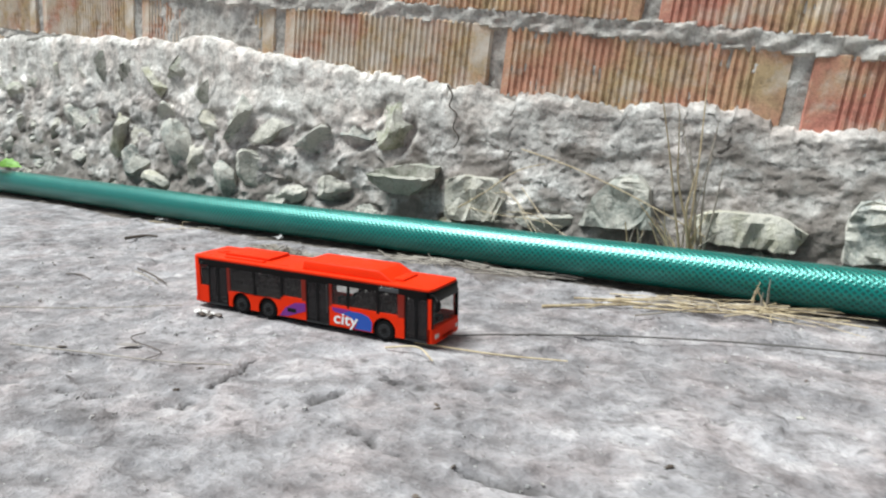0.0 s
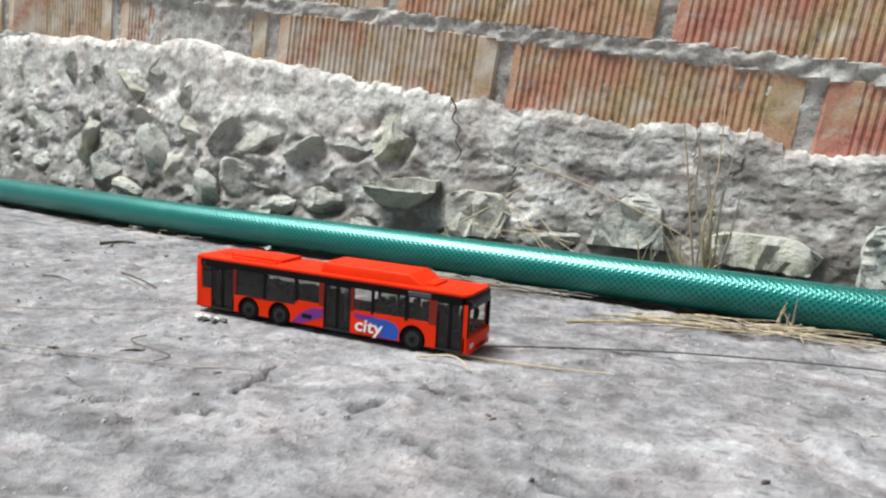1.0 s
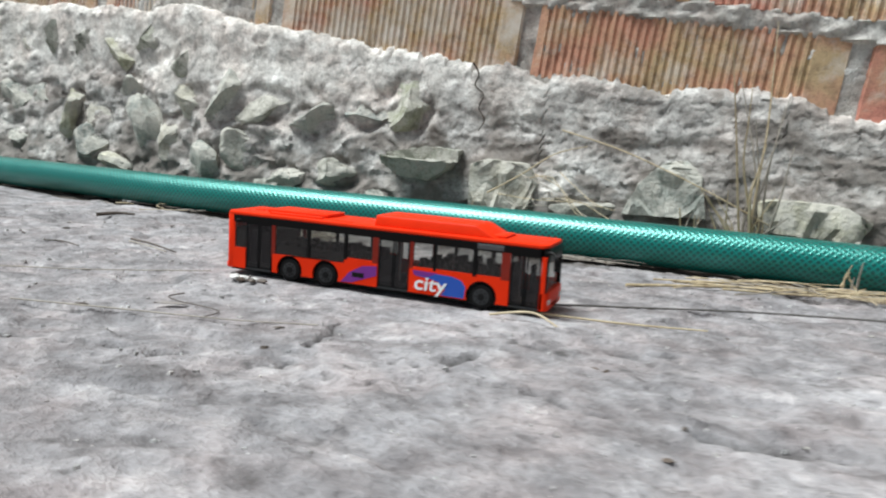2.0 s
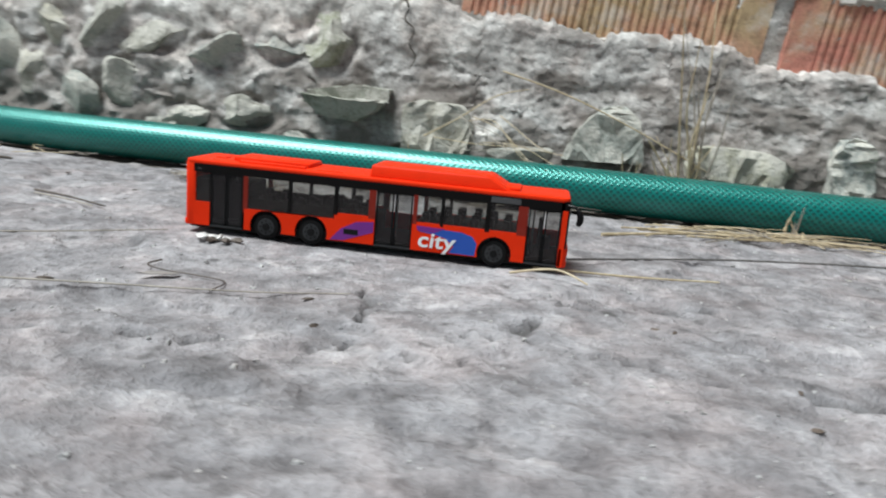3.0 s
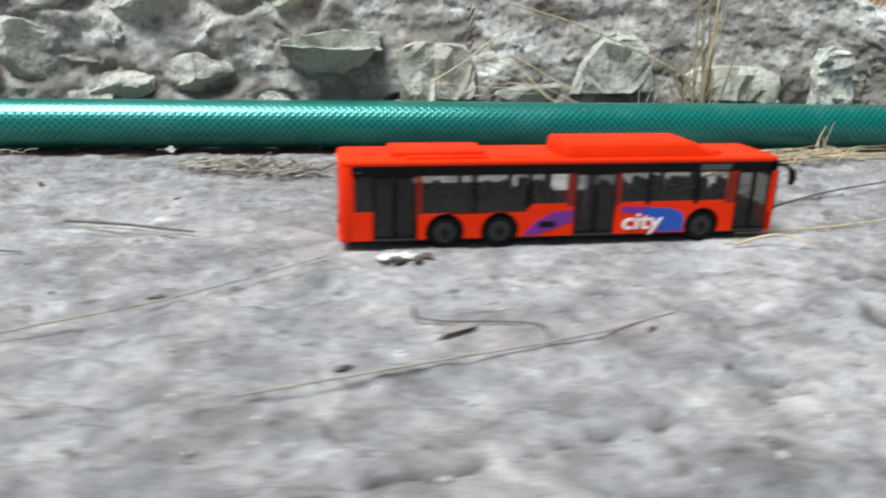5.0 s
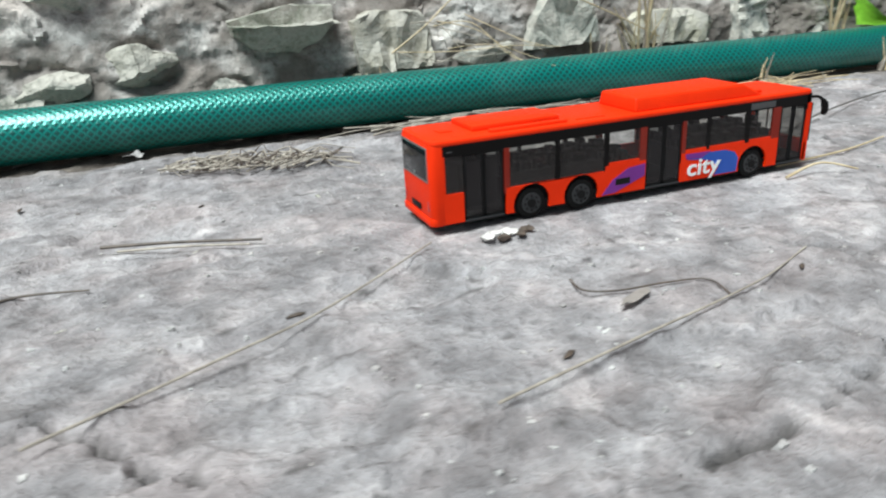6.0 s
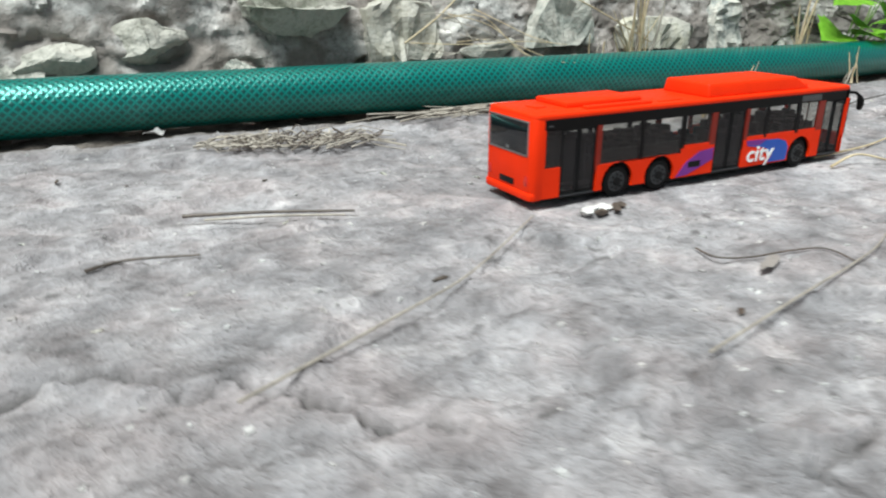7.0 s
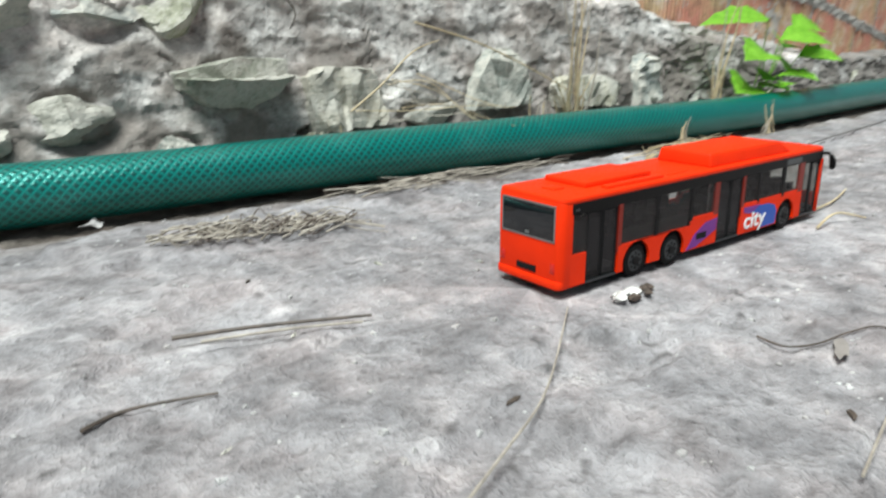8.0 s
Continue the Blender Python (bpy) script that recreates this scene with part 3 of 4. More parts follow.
# ---- garden hose ----
def hose():
    R, SIDES = 15.8, 40
    at, x, length = [], -3000.0, 0.0
    while x < 3000:
        at.append(x)
        x += 6 if -700 < x < 1200 else 25
    verts, faces, uvs = [], [], []
    dist = []
    for i, x in enumerate(at):
        if i:
            length += math.hypot(x - at[i - 1], hose_y(x) - hose_y(at[i - 1]))
        dist.append(length)
        s = (hose_y(x + 2) - hose_y(x - 2)) / 4
        nx, ny = -s / math.hypot(1, s), 1 / math.hypot(1, s)
        lift = R - 0.6 + 0.5 * nz(x / 160, 4, 4)
        for k in range(SIDES):
            a = 2 * math.pi * k / SIDES
            verts.append((x + R * math.cos(a) * nx, hose_y(x) + R * math.cos(a) * ny, lift + R * math.sin(a)))
    for i in range(len(at) - 1):
        for k in range(SIDES):
            a, b = i * SIDES + k, i * SIDES + (k + 1) % SIDES
            faces.append((b, a, a + SIDES, b + SIDES))
            uvs.append([(dist[i], (k + 1) / SIDES), (dist[i], k / SIDES), (dist[i + 1], k / SIDES), (dist[i + 1], (k + 1) / SIDES)])
    ob = sheet("garden_hose", verts, faces, HOSE, 80, "", "green braided plastic garden hose lying along the wall", "hose")
    layer = ob.data.uv_layers.new(name="UVMap")
    flat = [c * (MM if j == 0 else 1) for quad in uvs for pair in quad for j, c in enumerate(pair)]
    layer.data.foreach_set("uv", flat)


hose()

# ---- toy bus: 180 mm long, its front towards +x, doors on the near side ----
HUBS = (39.6, 62.0, 149.4)
HUB_Z, WHEEL = 6.4, 6.3
SIDE = 16.2


def arch_outline(x0, x1, z0, z1):
    """A side panel's outline with round openings over the wheels."""
    low = [(x0, z0)]
    for h in HUBS:
        if x0 < h < x1:
            r = 8.0
            a0 = math.asin((HUB_Z - z0) / r)
            for k in range(13):
                a = math.pi + a0 - (math.pi + 2 * a0) * k / 12
                low.append((h + r * math.cos(a), HUB_Z + r * math.sin(a)))
    low.append((x1, z0))
    return low + [(x1, z1), (x0, z1)]


SMOKED_RED = paint("red_under_smoked_plastic", (0.2, 0.014, 0.006), 0.3, 0.3)


def toy_bus():
    bus = thing("toy_bus", 90, 0, 0, "orange-red toy city bus with dark windows, on the concrete", "toy bus")

    # shell: floor pan, side panels, ends, roof
    # pan hangs below the panels, its black also standing in for shadow underneath
    body = part("body", boxed(0.5, 179.4, -SIDE + 1.6, SIDE - 1.6, 2.4, 7.2, bevel=0.6), TYRE, bus, "dark plastic floor pan of the toy bus, deepened for the shade below")
    for s in (-1, 1):
        y0, y1 = s * SIDE, s * (SIDE - 1.1)
        for x0, x1, z1 in ((3.0, 11.0, 15.4), (28.6, 73.0, 14.2), (73.0, 92.6, 16.2), (110.4, 163.2, 16.2), (178.6, 180.8, 12.5)):
            bm = plate(bmesh.new(), arch_outline(x0, x1, 3.9, z1), y0, y1)
            part("side_panel", bm, RED, bus)
        if s > 0:
            for x0, x1 in ((11.0, 28.6), (92.6, 110.4), (163.2, 178.6)):
                part("side_panel", plate(bmesh.new(), [(x0, 3.9), (x1, 3.9), (x1, 15), (x0, 15)], y0, y1), RED, bus)
        # header over the windows, and pillars between them
        part("header", boxed(2.6, 179.2, min(y0, y1) + 0.1, max(y0, y1) - 0.1, 29.6, 33.6), BLACK, bus, "black band over the windows")
        for x0, x1, paint_ in ((2.8, 3.8, RED), (27.9, 30.2, SMOKED_RED), (50.2, 52.0, BLACK), (72.6, 74.6, BLACK), (89.4, 92.6, SMOKED_RED), (110.4, 112.4, SMOKED_RED), (123.4, 125.0, BLACK), (144.2, 146.4, BLACK), (158.8, 163.2, SMOKED_RED), (178.6, 180.9, RED)):
            part("pillar", boxed(x0, x1, min(y0, y1) + 0.05, max(y0, y1) - 0.05, 12.0, 29.8), paint_, bus)
        # red lines round the windows over the printed panel
        for x0, x1 in ((74.6, 89.4), (112.4, 123.4), (125.0, 144.2), (146.4, 158.8)):
            part("window_frame", boxed(x0, x1, min(y0, y1) + 0.06, max(y0, y1) - 0.06, 16.0, 17.3), RED, bus)
        yg = s * (SIDE - 0.45)
        for x0, x1, z0, z1 in ((3.8, 11.0, 15.4, 29.6), (30.2, 50.2, 14.2, 29.6), (52.0, 72.6, 14.2, 29.6), (74.6, 89.4, 17.3, 29.6), (112.4, 123.4, 17.3, 29.6), (125.0, 144.2, 17.3, 29.6), (146.4, 158.8, 17.3, 29.6)):
            part("window", boxed(x0, x1, yg - 0.2, yg + 0.2, z0, z1), GLASS, bus, "smoked side window")
        # black lower strip inside the two long rear windows
        for x0, x1 in ((30.2, 50.2), (52.0, 72.6)):
            part("window_panel", boxed(x0, x1, yg - s * 0.9 - 0.2, yg - s * 0.9 + 0.2, 14.0, 19.5), BLACK, bus)
    part("side_display", boxed(146.0, 159.5, -SIDE - 0.05, -SIDE + 0.4, 30.3, 32.8, bevel=0.1, segments=1), RIM, bus, "dark grey side display panel").data.materials[0] = DISPLAY
    part("print_bar", boxed(4.8, 6.8, -SIDE - 0.04, -SIDE + 0.4, 30.9, 31.5), DISPLAY, bus, "small pale printed bar")
    # doors: two leaves each, with a bright sill
    for x0, x1 in ((11.0, 27.9), (92.6, 110.4), (163.2, 178.6)):
        mid = (x0 + x1) / 2
        door = part("door", boxed(x0 + 0.2, x1 - 0.2, -SIDE + 0.45, -SIDE + 1.3, 28.9, 30.0), TRIM, bus, "dark grey folding door with two leaves")
        for a, b in ((x0 + 0.4, mid - 0.25), (mid + 0.25, x1 - 0.4)):
            part("leaf", boxed(a, b, -SIDE + 0.55, -SIDE + 0.95, 4.9, 29.0), DOOR_GLASS, door)
            bm = bmesh.new()
            for p in ((a, a + 0.7), (b - 0.7, b)):
                box(bm, p[0], p[1], -SIDE + 0.35, -SIDE + 1.1, 4.6, 29.2)
            box(bm, a, b, -SIDE + 0.35, -SIDE + 1.1, 4.6, 5.6)
            part("leaf_frame", bm, TRIM, door)
        part("sill", boxed(x0 + 0.3, x1 - 0.3, -SIDE - 0.1, -SIDE + 1.2, 3.7, 4.4), RIM, door, "thin dark metal sill")

    # roof with its raised tank housing, rear unit, louvres and hatches
    bm = round_box(bmesh.new(), -1.6, 181.4, -SIDE - 0.1, SIDE + 0.1, 33.2, 35.6, 3.2, 0.9, (-1.6, 181.4))
    roof = part("roof", bm, RED, bus)
    bm = bmesh.new()
    a = [(88.0, -13.6, 35.2), (155.0, -13.6, 35.2), (155.0, 12.8, 35.2), (88.0, 12.8, 35.2)]
    b = [(88.8, -12.6, 41.2), (144.0, -12.6, 41.2), (144.0, 11.8, 41.2), (88.8, 11.8, 41.2)]
    va, vb = [bm.verts.new(p) for p in a], [bm.verts.new(p) for p in b]
    bm.faces.new(va[::-1])
    bm.faces.new(vb)
    for i in range(4):
        bm.faces.new((va[i], va[(i + 1) % 4], vb[(i + 1) % 4], vb[i]))
    bmesh.ops.bevel(bm, geom=list(bm.edges), offset=1.0, segments=3, profile=0.5, affect="EDGES")
    part("gas_tank_housing", bm, RED, roof)
    part("tank_step", boxed(148.0, 158.5, -9.0, 8.5, 35.0, 37.0, bevel=0.8), RED, roof)
    part("rear_unit", boxed(19.0, 57.0, -7.5, 13.0, 35.0, 37.6, bevel=0.8), RED, roof)
    part("louvre", boxed(24.0, 57.0, -13.4, -10.2, 35.0, 36.7, bevel=0.5), RED, roof)
    part("louvre", boxed(62.0, 75.0, -12.0, -10.6, 35.0, 36.0, bevel=0.3), RED, roof)
    part("roof_hatch", boxed(7.5, 13.0, -3.0, 3.5, 35.2, 36.1, bevel=0.35), RED, roof)
    bm = bmesh.new()
    bmesh.ops.create_uvsphere(bm, u_segments=12, v_segments=8, radius=0.9, matrix=Matrix.Translation((10.0, -11.0, 35.5)) @ Matrix.Diagonal((1.5, 1, 0.5, 1)))
    part("roof_stud", bm, RED, roof)

    # rear end: wide window, plate bar, lamps
    rear = part("rear_panel", round_box(bmesh.new(), -1.9, 3.0, -SIDE, SIDE, 3.6, 34.2, 3.0, 0.7, (-1.9,)), RED, bus)
    part("rear_window", boxed(-2.25, -1.2, -12.6, 12.6, 20.6, 32.4, bevel=0.4), BLACK, rear, "glossy black rear window").data.materials[0] = REAR_GLASS
    bm = bmesh.new()
    for y0, y1, z0, z1 in ((-13.2, 13.2, 32.2, 33.0), (-13.2, 13.2, 19.9, 20.7), (-13.2, -12.5, 20, 32.8), (12.5, 13.2, 20, 32.8)):
        box(bm, -2.2, -1.3, y0, y1, z0, z1, bevel=0.15, segments=1)
    part("rear_window_seal", bm, CHROME, rear, "thin silver rim round the rear window")
    part("emblem", boxed(-2.45, -2.1, -1.1, 1.1, 21.2, 22.3, bevel=0.2), CHROME, rear, "small pale grey emblem")
    part("plate", boxed(-2.3, -1.8, -4.6, 5.0, 7.6, 10.0, bevel=0.2), TRIM, rear, "dark number plate")
    part("bumper", round_box(bmesh.new(), -2.4, 2.4, -SIDE + 0.2, SIDE - 0.2, 3.4, 6.4, 2.4, 0.5, (-2.4,)), RED, rear)
    for y in (-12.4, 12.4):
        part("tail_lamp", boxed(-2.05, -1.0, y - 1.1, y + 1.1, 8.8, 12.8, bevel=0.3), LAMP, rear, "red tail lamp")

    # front end: windscreen, display, bumper, headlamps
    front = part("front_panel", round_box(bmesh.new(), 178.4, 182.8, -SIDE, SIDE, 3.4, 13.0, 3.0, 0.8, (182.8,)), RED, bus)
    part("windscreen", boxed(180.6, 181.3, -SIDE + 1.2, SIDE - 1.2, 12.6, 29.6, bevel=0.3), GLASS, front, "dark windscreen")
    part("windscreen_surround", round_box(bmesh.new(), 177.8, 182.0, -SIDE + 0.1, SIDE - 0.1, 27.0, 34.0, 2.6, 0.4, (182.0,)), BLACK, front, "black destination display over the windscreen")
    for y in (-SIDE + 0.9, SIDE - 0.9):
        part("windscreen_post", boxed(180.0, 181.8, y - 0.8, y + 0.8, 12.4, 29.6, bevel=0.3), BLACK, front)
    part("wiper", tube(bmesh.new(), [(181.6, 8.0, 13.4), (181.9, 2.0, 15.0), (181.8, -6.0, 16.5)], 0.28), BLACK, front)
    for y in (-12.4, 12.4):
        part("headlamp", boxed(182.2, 182.9, y - 2.2, y + 2.2, 6.4, 9.2, bevel=0.4), CLEAR, front, "pale headlamp")
    part("lower_grille", boxed(182.3, 182.8, -7, 7, 5.0, 6.6, bevel=0.2), TRIM, front)
    for s in (-1,):
        y = s * SIDE
        bm = tube(bmesh.new(), smooth_line([(180.6, y * 0.96, 32.2), (183.6, y * 1.04, 32.0), (185.8, y * 1.1, 29.8), (186.4, y * 1.13, 26.8), (185.6, y * 1.13, 24.0)], 4), [0.7] * 7 + [1.0, 1.3, 1.5, 1.6, 1.6, 1.6, 1.5, 1.4, 1.2, 0.7], 8)
        part("mirror", bm, BLACK, bus, "black curved wing mirror")

    # wheels on both sides, each a tyre, rim and hub; arches lined black
    for h in HUBS:
        for s in (-1, 1):
            bm = bmesh.new()
            disc(bm, h, s * (SIDE - 0.7), s * (SIDE - 6.0), HUB_Z, WHEEL, 36)
            rim_edges = [e for e in bm.edges if len({round(v.co.y, 3) for v in e.verts}) == 1]
            bmesh.ops.bevel(bm, geom=rim_edges, offset=0.8, segments=3, profile=0.5, affect="EDGES")
            wheel = part("wheel", bm, TYRE, bus, "black rubber tyre with dull rim")
            bm = bmesh.new()
            disc(bm, h, s * (SIDE - 0.75), s * (SIDE - 0.4), HUB_Z, 4.1, 28)
            part("rim", bm, RIM, wheel)
            bm = bmesh.new()
            disc(bm, h, s * (SIDE - 0.6), s * (SIDE + 0.15), HUB_Z, 1.7, 16)
            for k in range(8):
                a = math.pi * k / 4
                disc(bm, h + 2.9 * math.cos(a), s * (SIDE - 0.5), s * (SIDE - 0.1), HUB_Z + 2.9 * math.sin(a), 0.42, 8)
            part("hub", bm, TRIM, wheel)
        part("arch_lining", boxed(h - 7.6, h + 7.6, -SIDE + 6.2, SIDE - 6.2, 6.6, 13.6), TYRE, bus)

    # seats that show as dark shapes behind the glass
    for x0, x1, z1 in ((29.5, 91.5, 16.6), (111.5, 162.0, 17.2)):
        part("seat_base", boxed(x0, x1, -SIDE + 2.4, SIDE - 2.4, 7.0, z1, bevel=0.5), SEATS, bus)
    for x in (31, 38, 46, 53, 61, 68, 76, 83, 114, 121, 129, 137, 145, 152, 158):
        for y in (-10.5, -5.5, 5.5, 10.5):
            part("seat", boxed(x, x + 3.6, y - 2.1, y + 2.1, 15.5, 21.2 + rng.uniform(-1.4, 1.8), bevel=0.7), SEATS, bus)
    part("driver_seat", box(boxed(168.5, 170.5, 3.5, 10.5, 7, 22, bevel=0.7), 168.5, 175, 3.5, 10.5, 7, 13.5, bevel=0.5), SEATS, bus)
    part("engine_cover", boxed(1.0, 10.0, -SIDE + 2.2, SIDE - 2, 6, 26.5, bevel=0.6), SEATS, bus)
    part("engine_cover", boxed(10.4, 27.6, -SIDE + 6, SIDE - 2, 6, 25.0, bevel=0.6), SEATS, bus)
    for x in (20, 101, 166):
        part("grab_rail", tube(bmesh.new(), [(x, -6, 7), (x, -6, 33.3)], 0.45, 8), CLEAR, bus)

    # printed panel: blue swoosh, purple swoosh, the word in white
    yp = -SIDE - 0.12
    edge = [(113.6, 15.3), (133.7, 14.7), (138.9, 13.2), (141.2, 10.2), (140.6, 4.4), (128.5, 4.4), (130.6, 7.7), (126.4, 11.0), (121.3, 12.2), (114.2, 13.0)]
    print_ = part("side_print", plate(bmesh.new(), edge, yp, -SIDE + 0.3), BLUE, bus, "blue printed swoosh behind a white word")
    edge = [(112.6, 15.6), (126.0, 15.3), (121.0, 12.9), (113.2, 13.4)]
    part("print_stroke", plate(bmesh.new(), edge, yp - 0.05, -SIDE + 0.3), PURPLE, print_, "purple printed stroke")
    edge = [(71.5, 4.2), (78.0, 4.6), (92.2, 9.8), (92.2, 14.8), (84.0, 14.0), (76.5, 10.0)]
    part("side_print", plate(bmesh.new(), edge, yp, -SIDE + 0.3), PURPLE, bus, "purple printed swoosh with a dark slot")
    part("slot", boxed(78.0, 85.0, yp - 0.05, yp + 0.2, 7.6, 10.2, bevel=0.05, segments=1), TRIM, bus)
    curve = bpy.data.curves.new("word", "FONT")
    curve.body, curve.size, curve.offset, curve.extrude, curve.shear = "city", 0.0112, 0.00018, 0.0001, 0.08
    text = new("word", curve)
    mesh = bpy.data.meshes.new_from_object(text)
    bpy.data.objects.remove(text)
    wide = max(v.co.x for v in mesh.vertices)
    mesh.transform(Matrix.Translation((0.1134 - 0.09, (yp - 0.16) * MM, 0.0060)) @ Matrix.Rotation(radians(90), 4, "X") @ Matrix.Diagonal((0.0182 / wide, 0.9, 1, 1)))
    mesh.materials.clear()
    mesh.materials.append(WHITE)
    word = new("lettering", mesh)
    word.parent = bus
    tagged(word, "white printed word city")
    return bus


CHROME = material("worn_silver_rim", (0.3, 0.3, 0.3), 0.3, 0.9)
DISPLAY = paint("grey_display", (0.07, 0.07, 0.072), 0.3, 0.2)
REAR_GLASS = paint("black_gloss_glass", (0.006, 0.0065, 0.008), 0.14, 0.25)
REAR_GLASS.node_tree.nodes["Principled BSDF"].inputs["Coat IOR"].default_value = 2.5
toy_bus()

# pull thread from the bus's front over the ground ahead
bm = tube(bmesh.new(), smooth_line([(182, 0, 4.2), (215, 30, 1.6), (290, 66, 1.6), (400, 96, 1.7), (620, 125, 1.6), (900, 165, 1.6), (1300, 240, 1.6)], 8), 0.55, 5)
tagged(part("pull_thread", bm, THREAD, None, at=(182, 0, 0)), "thin dark thread lying on the concrete", "thread")

# ---- stones set in the foundation ----
def rock(seed, sx, sy, sz, cuts=13):
    """An angular stone: a ball cut flat by planes, then roughened."""
    r = random.Random(seed)
    bm = bmesh.new()
    bmesh.ops.create_icosphere(bm, subdivisions=4 if sx > 14 else 3, radius=1.0)
    planes = []
    for _ in range(cuts):
        d = Vector((r.uniform(-1, 1), r.uniform(-1, 1), r.uniform(-1, 1))).normalized()
        planes.append((d, r.uniform(0.38, 0.72)))
    for v in bm.verts:
        for d, h in planes:
            over = v.co.dot(d) - h
            if over > 0:
                v.co -= d * over
        v.co += v.co.normalized() * (0.1 * noise.noise(v.co * 2.7 + Vector((seed, 0, 0))) + 0.09 * facets(v.co.x + v.co.y, v.co.z - v.co.y, 0.42, seed) + 0.05 * noise.noise(v.co * 8 + Vector((seed, 2, 0))))
        v.co = Vector((v.co.x * sx, v.co.y * sy, v.co.z * sz))
    return bm


def set_stone(seed, x, z, w, h, tilt, out):
    deep = 0.9 * min(w, h)
    if x < -160:
        out *= 0.3
    bm = rock(seed, w / 2 * 1.4, deep / 2 * 1.5, h / 2 * 1.4)
    bmesh.ops.rotate(bm, verts=bm.verts, cent=(0, 0, 0), matrix=Matrix.Rotation(radians(tilt), 3, "Y"))
    y = foundation_y(x, z) + deep * (0.5 - out) - 2
    bmesh.ops.translate(bm, vec=(x, y, z), verts=bm.verts)
    return part("stone", bm, STONE, wall, smooth=28, at=(x, y, z))


for row in STONES:
    set_stone(*row)


def block_stone(outline, out, material, lean=0.5, seed=0, drop=5.0, relief=1.0):
    """A broken block set in the mortar: its outline in x and z, how far its face stands out, and how far its foot draws back."""
    cx, cz = sum(p[0] for p in outline) / len(outline), sum(p[1] for p in outline) / len(outline)
    low, high = min(p[1] for p in outline), max(p[1] for p in outline)
    face = foundation_y(cx, cz) - out
    bm = plate(bmesh.new(), outline, face, face + 46)
    bmesh.ops.subdivide_edges(bm, edges=list(bm.edges), cuts=4, use_grid_fill=True)
    bmesh.ops.triangulate(bm, faces=[f for f in bm.faces if len(f.verts) > 4])
    bmesh.ops.subdivide_edges(bm, edges=[e for e in bm.edges if e.calc_length() > 9], cuts=2, use_grid_fill=True)
    for v in bm.verts:
        up = (v.co.z - low) / (high - low)
        if v.co.y < face + 20:
            edge = max(abs(v.co.x - cx) / (0.5 * (max(p[0] for p in outline) - min(p[0] for p in outline))), abs(2 * up - 1))
            v.co.y += lean * (high - v.co.z) + 7 * max(0.0, edge - 0.7) + relief * (13 * facets(v.co.x, v.co.z, 19, seed) + 5 * facets(v.co.x, v.co.z, 8, seed + 2))
            v.co.z -= drop * max(0.0, 4 * up - 3)
        else:
            v.co.z += 3.0 * max(0.0, 4 * up - 3)
        v.co += 1.4 * noise.noise_vector(v.co / 7 + Vector((seed, 0, 0))) + 0.7 * noise.noise_vector(v.co / 3)
    return part("stone", bm, material, wall, smooth=26, at=(cx, face + 20, cz))


# the flat slab, and the larger blocks along the foot of the wall
block_stone([(-35, 67), (-33, 58), (-18, 47), (8, 45), (26, 55), (36, 71), (4, 72)], 30, SLAB, 0.55, 1, 9.0, 0.35)
block_stone([(50, 26), (48, 62), (62, 73), (98, 69), (108, 50), (102, 28)], 8, STONE, -0.16, 3)
block_stone([(182, 32), (192, 56), (214, 80), (228, 82), (240, 66), (246, 34)], 8, STONE, -0.2, 5)
block_stone([(280, 28), (276, 46), (296, 58), (336, 56), (362, 40), (354, 26)], 10, STONE, -0.25, 7)
block_stone([(386, 22), (387, 52), (394, 70), (408, 74), (418, 60), (421, 24)], 10, PALE_STONE, -0.15, 9)
# crumbled rubble at the wall's foot
verts, faces = [], []
for i in range(900):
    x = r.uniform(-800, 900)
    y = hose_y(x) + r.uniform(14, 46)
    s = r.choice((2, 2, 3, 4, 6)) * r.uniform(0.6, 1.3)
    z = r.uniform(-1, 4) + max(0, y - hose_y(x) - 25) * 0.5
    a = len(verts)
    for dx, dy, dz in ((-1, -1, -1), (1, -1, -1), (1, 1, -1), (-1, 1, -1), (-0.6, -0.7, 0.7), (0.7, -0.6, 0.9), (0.6, 0.7, 0.6), (-0.7, 0.5, 0.8)):
        verts.append((x + s * (dx + r.uniform(-0.4, 0.4)), y + s * (dy + r.uniform(-0.4, 0.4)), z + 0.8 * s * (dz + r.uniform(-0.3, 0.3))))
    faces += [tuple(a + q for q in f) for f in ((0, 1, 5, 4), (1, 2, 6, 5), (2, 3, 7, 6), (3, 0, 4, 7), (4, 5, 6, 7))]
sheet("rubble", verts, faces, FOUNDATION, 0, "stuff", "crumbled mortar and grit at the wall's foot", "rubble")


# ---- dry grass, straws, weeds, litter on the ground ----
def stalk(bm, foot, top, bend, r0, r1=0.25, seed=0):
    q = random.Random(seed)
    a, b = Vector(foot), Vector(top)
    mid = (a + b) / 2 + Vector(bend)
    pts = smooth_line([a, a.lerp(mid, 0.5) + Vector((q.uniform(-1, 1), q.uniform(-1, 1), 0)), mid, mid.lerp(b, 0.55), b], 4)
    radii = [r0 + (r1 - r0) * i / (len(pts) - 1) for i in range(len(pts))]
    return tube(bm, pts, radii, 5)


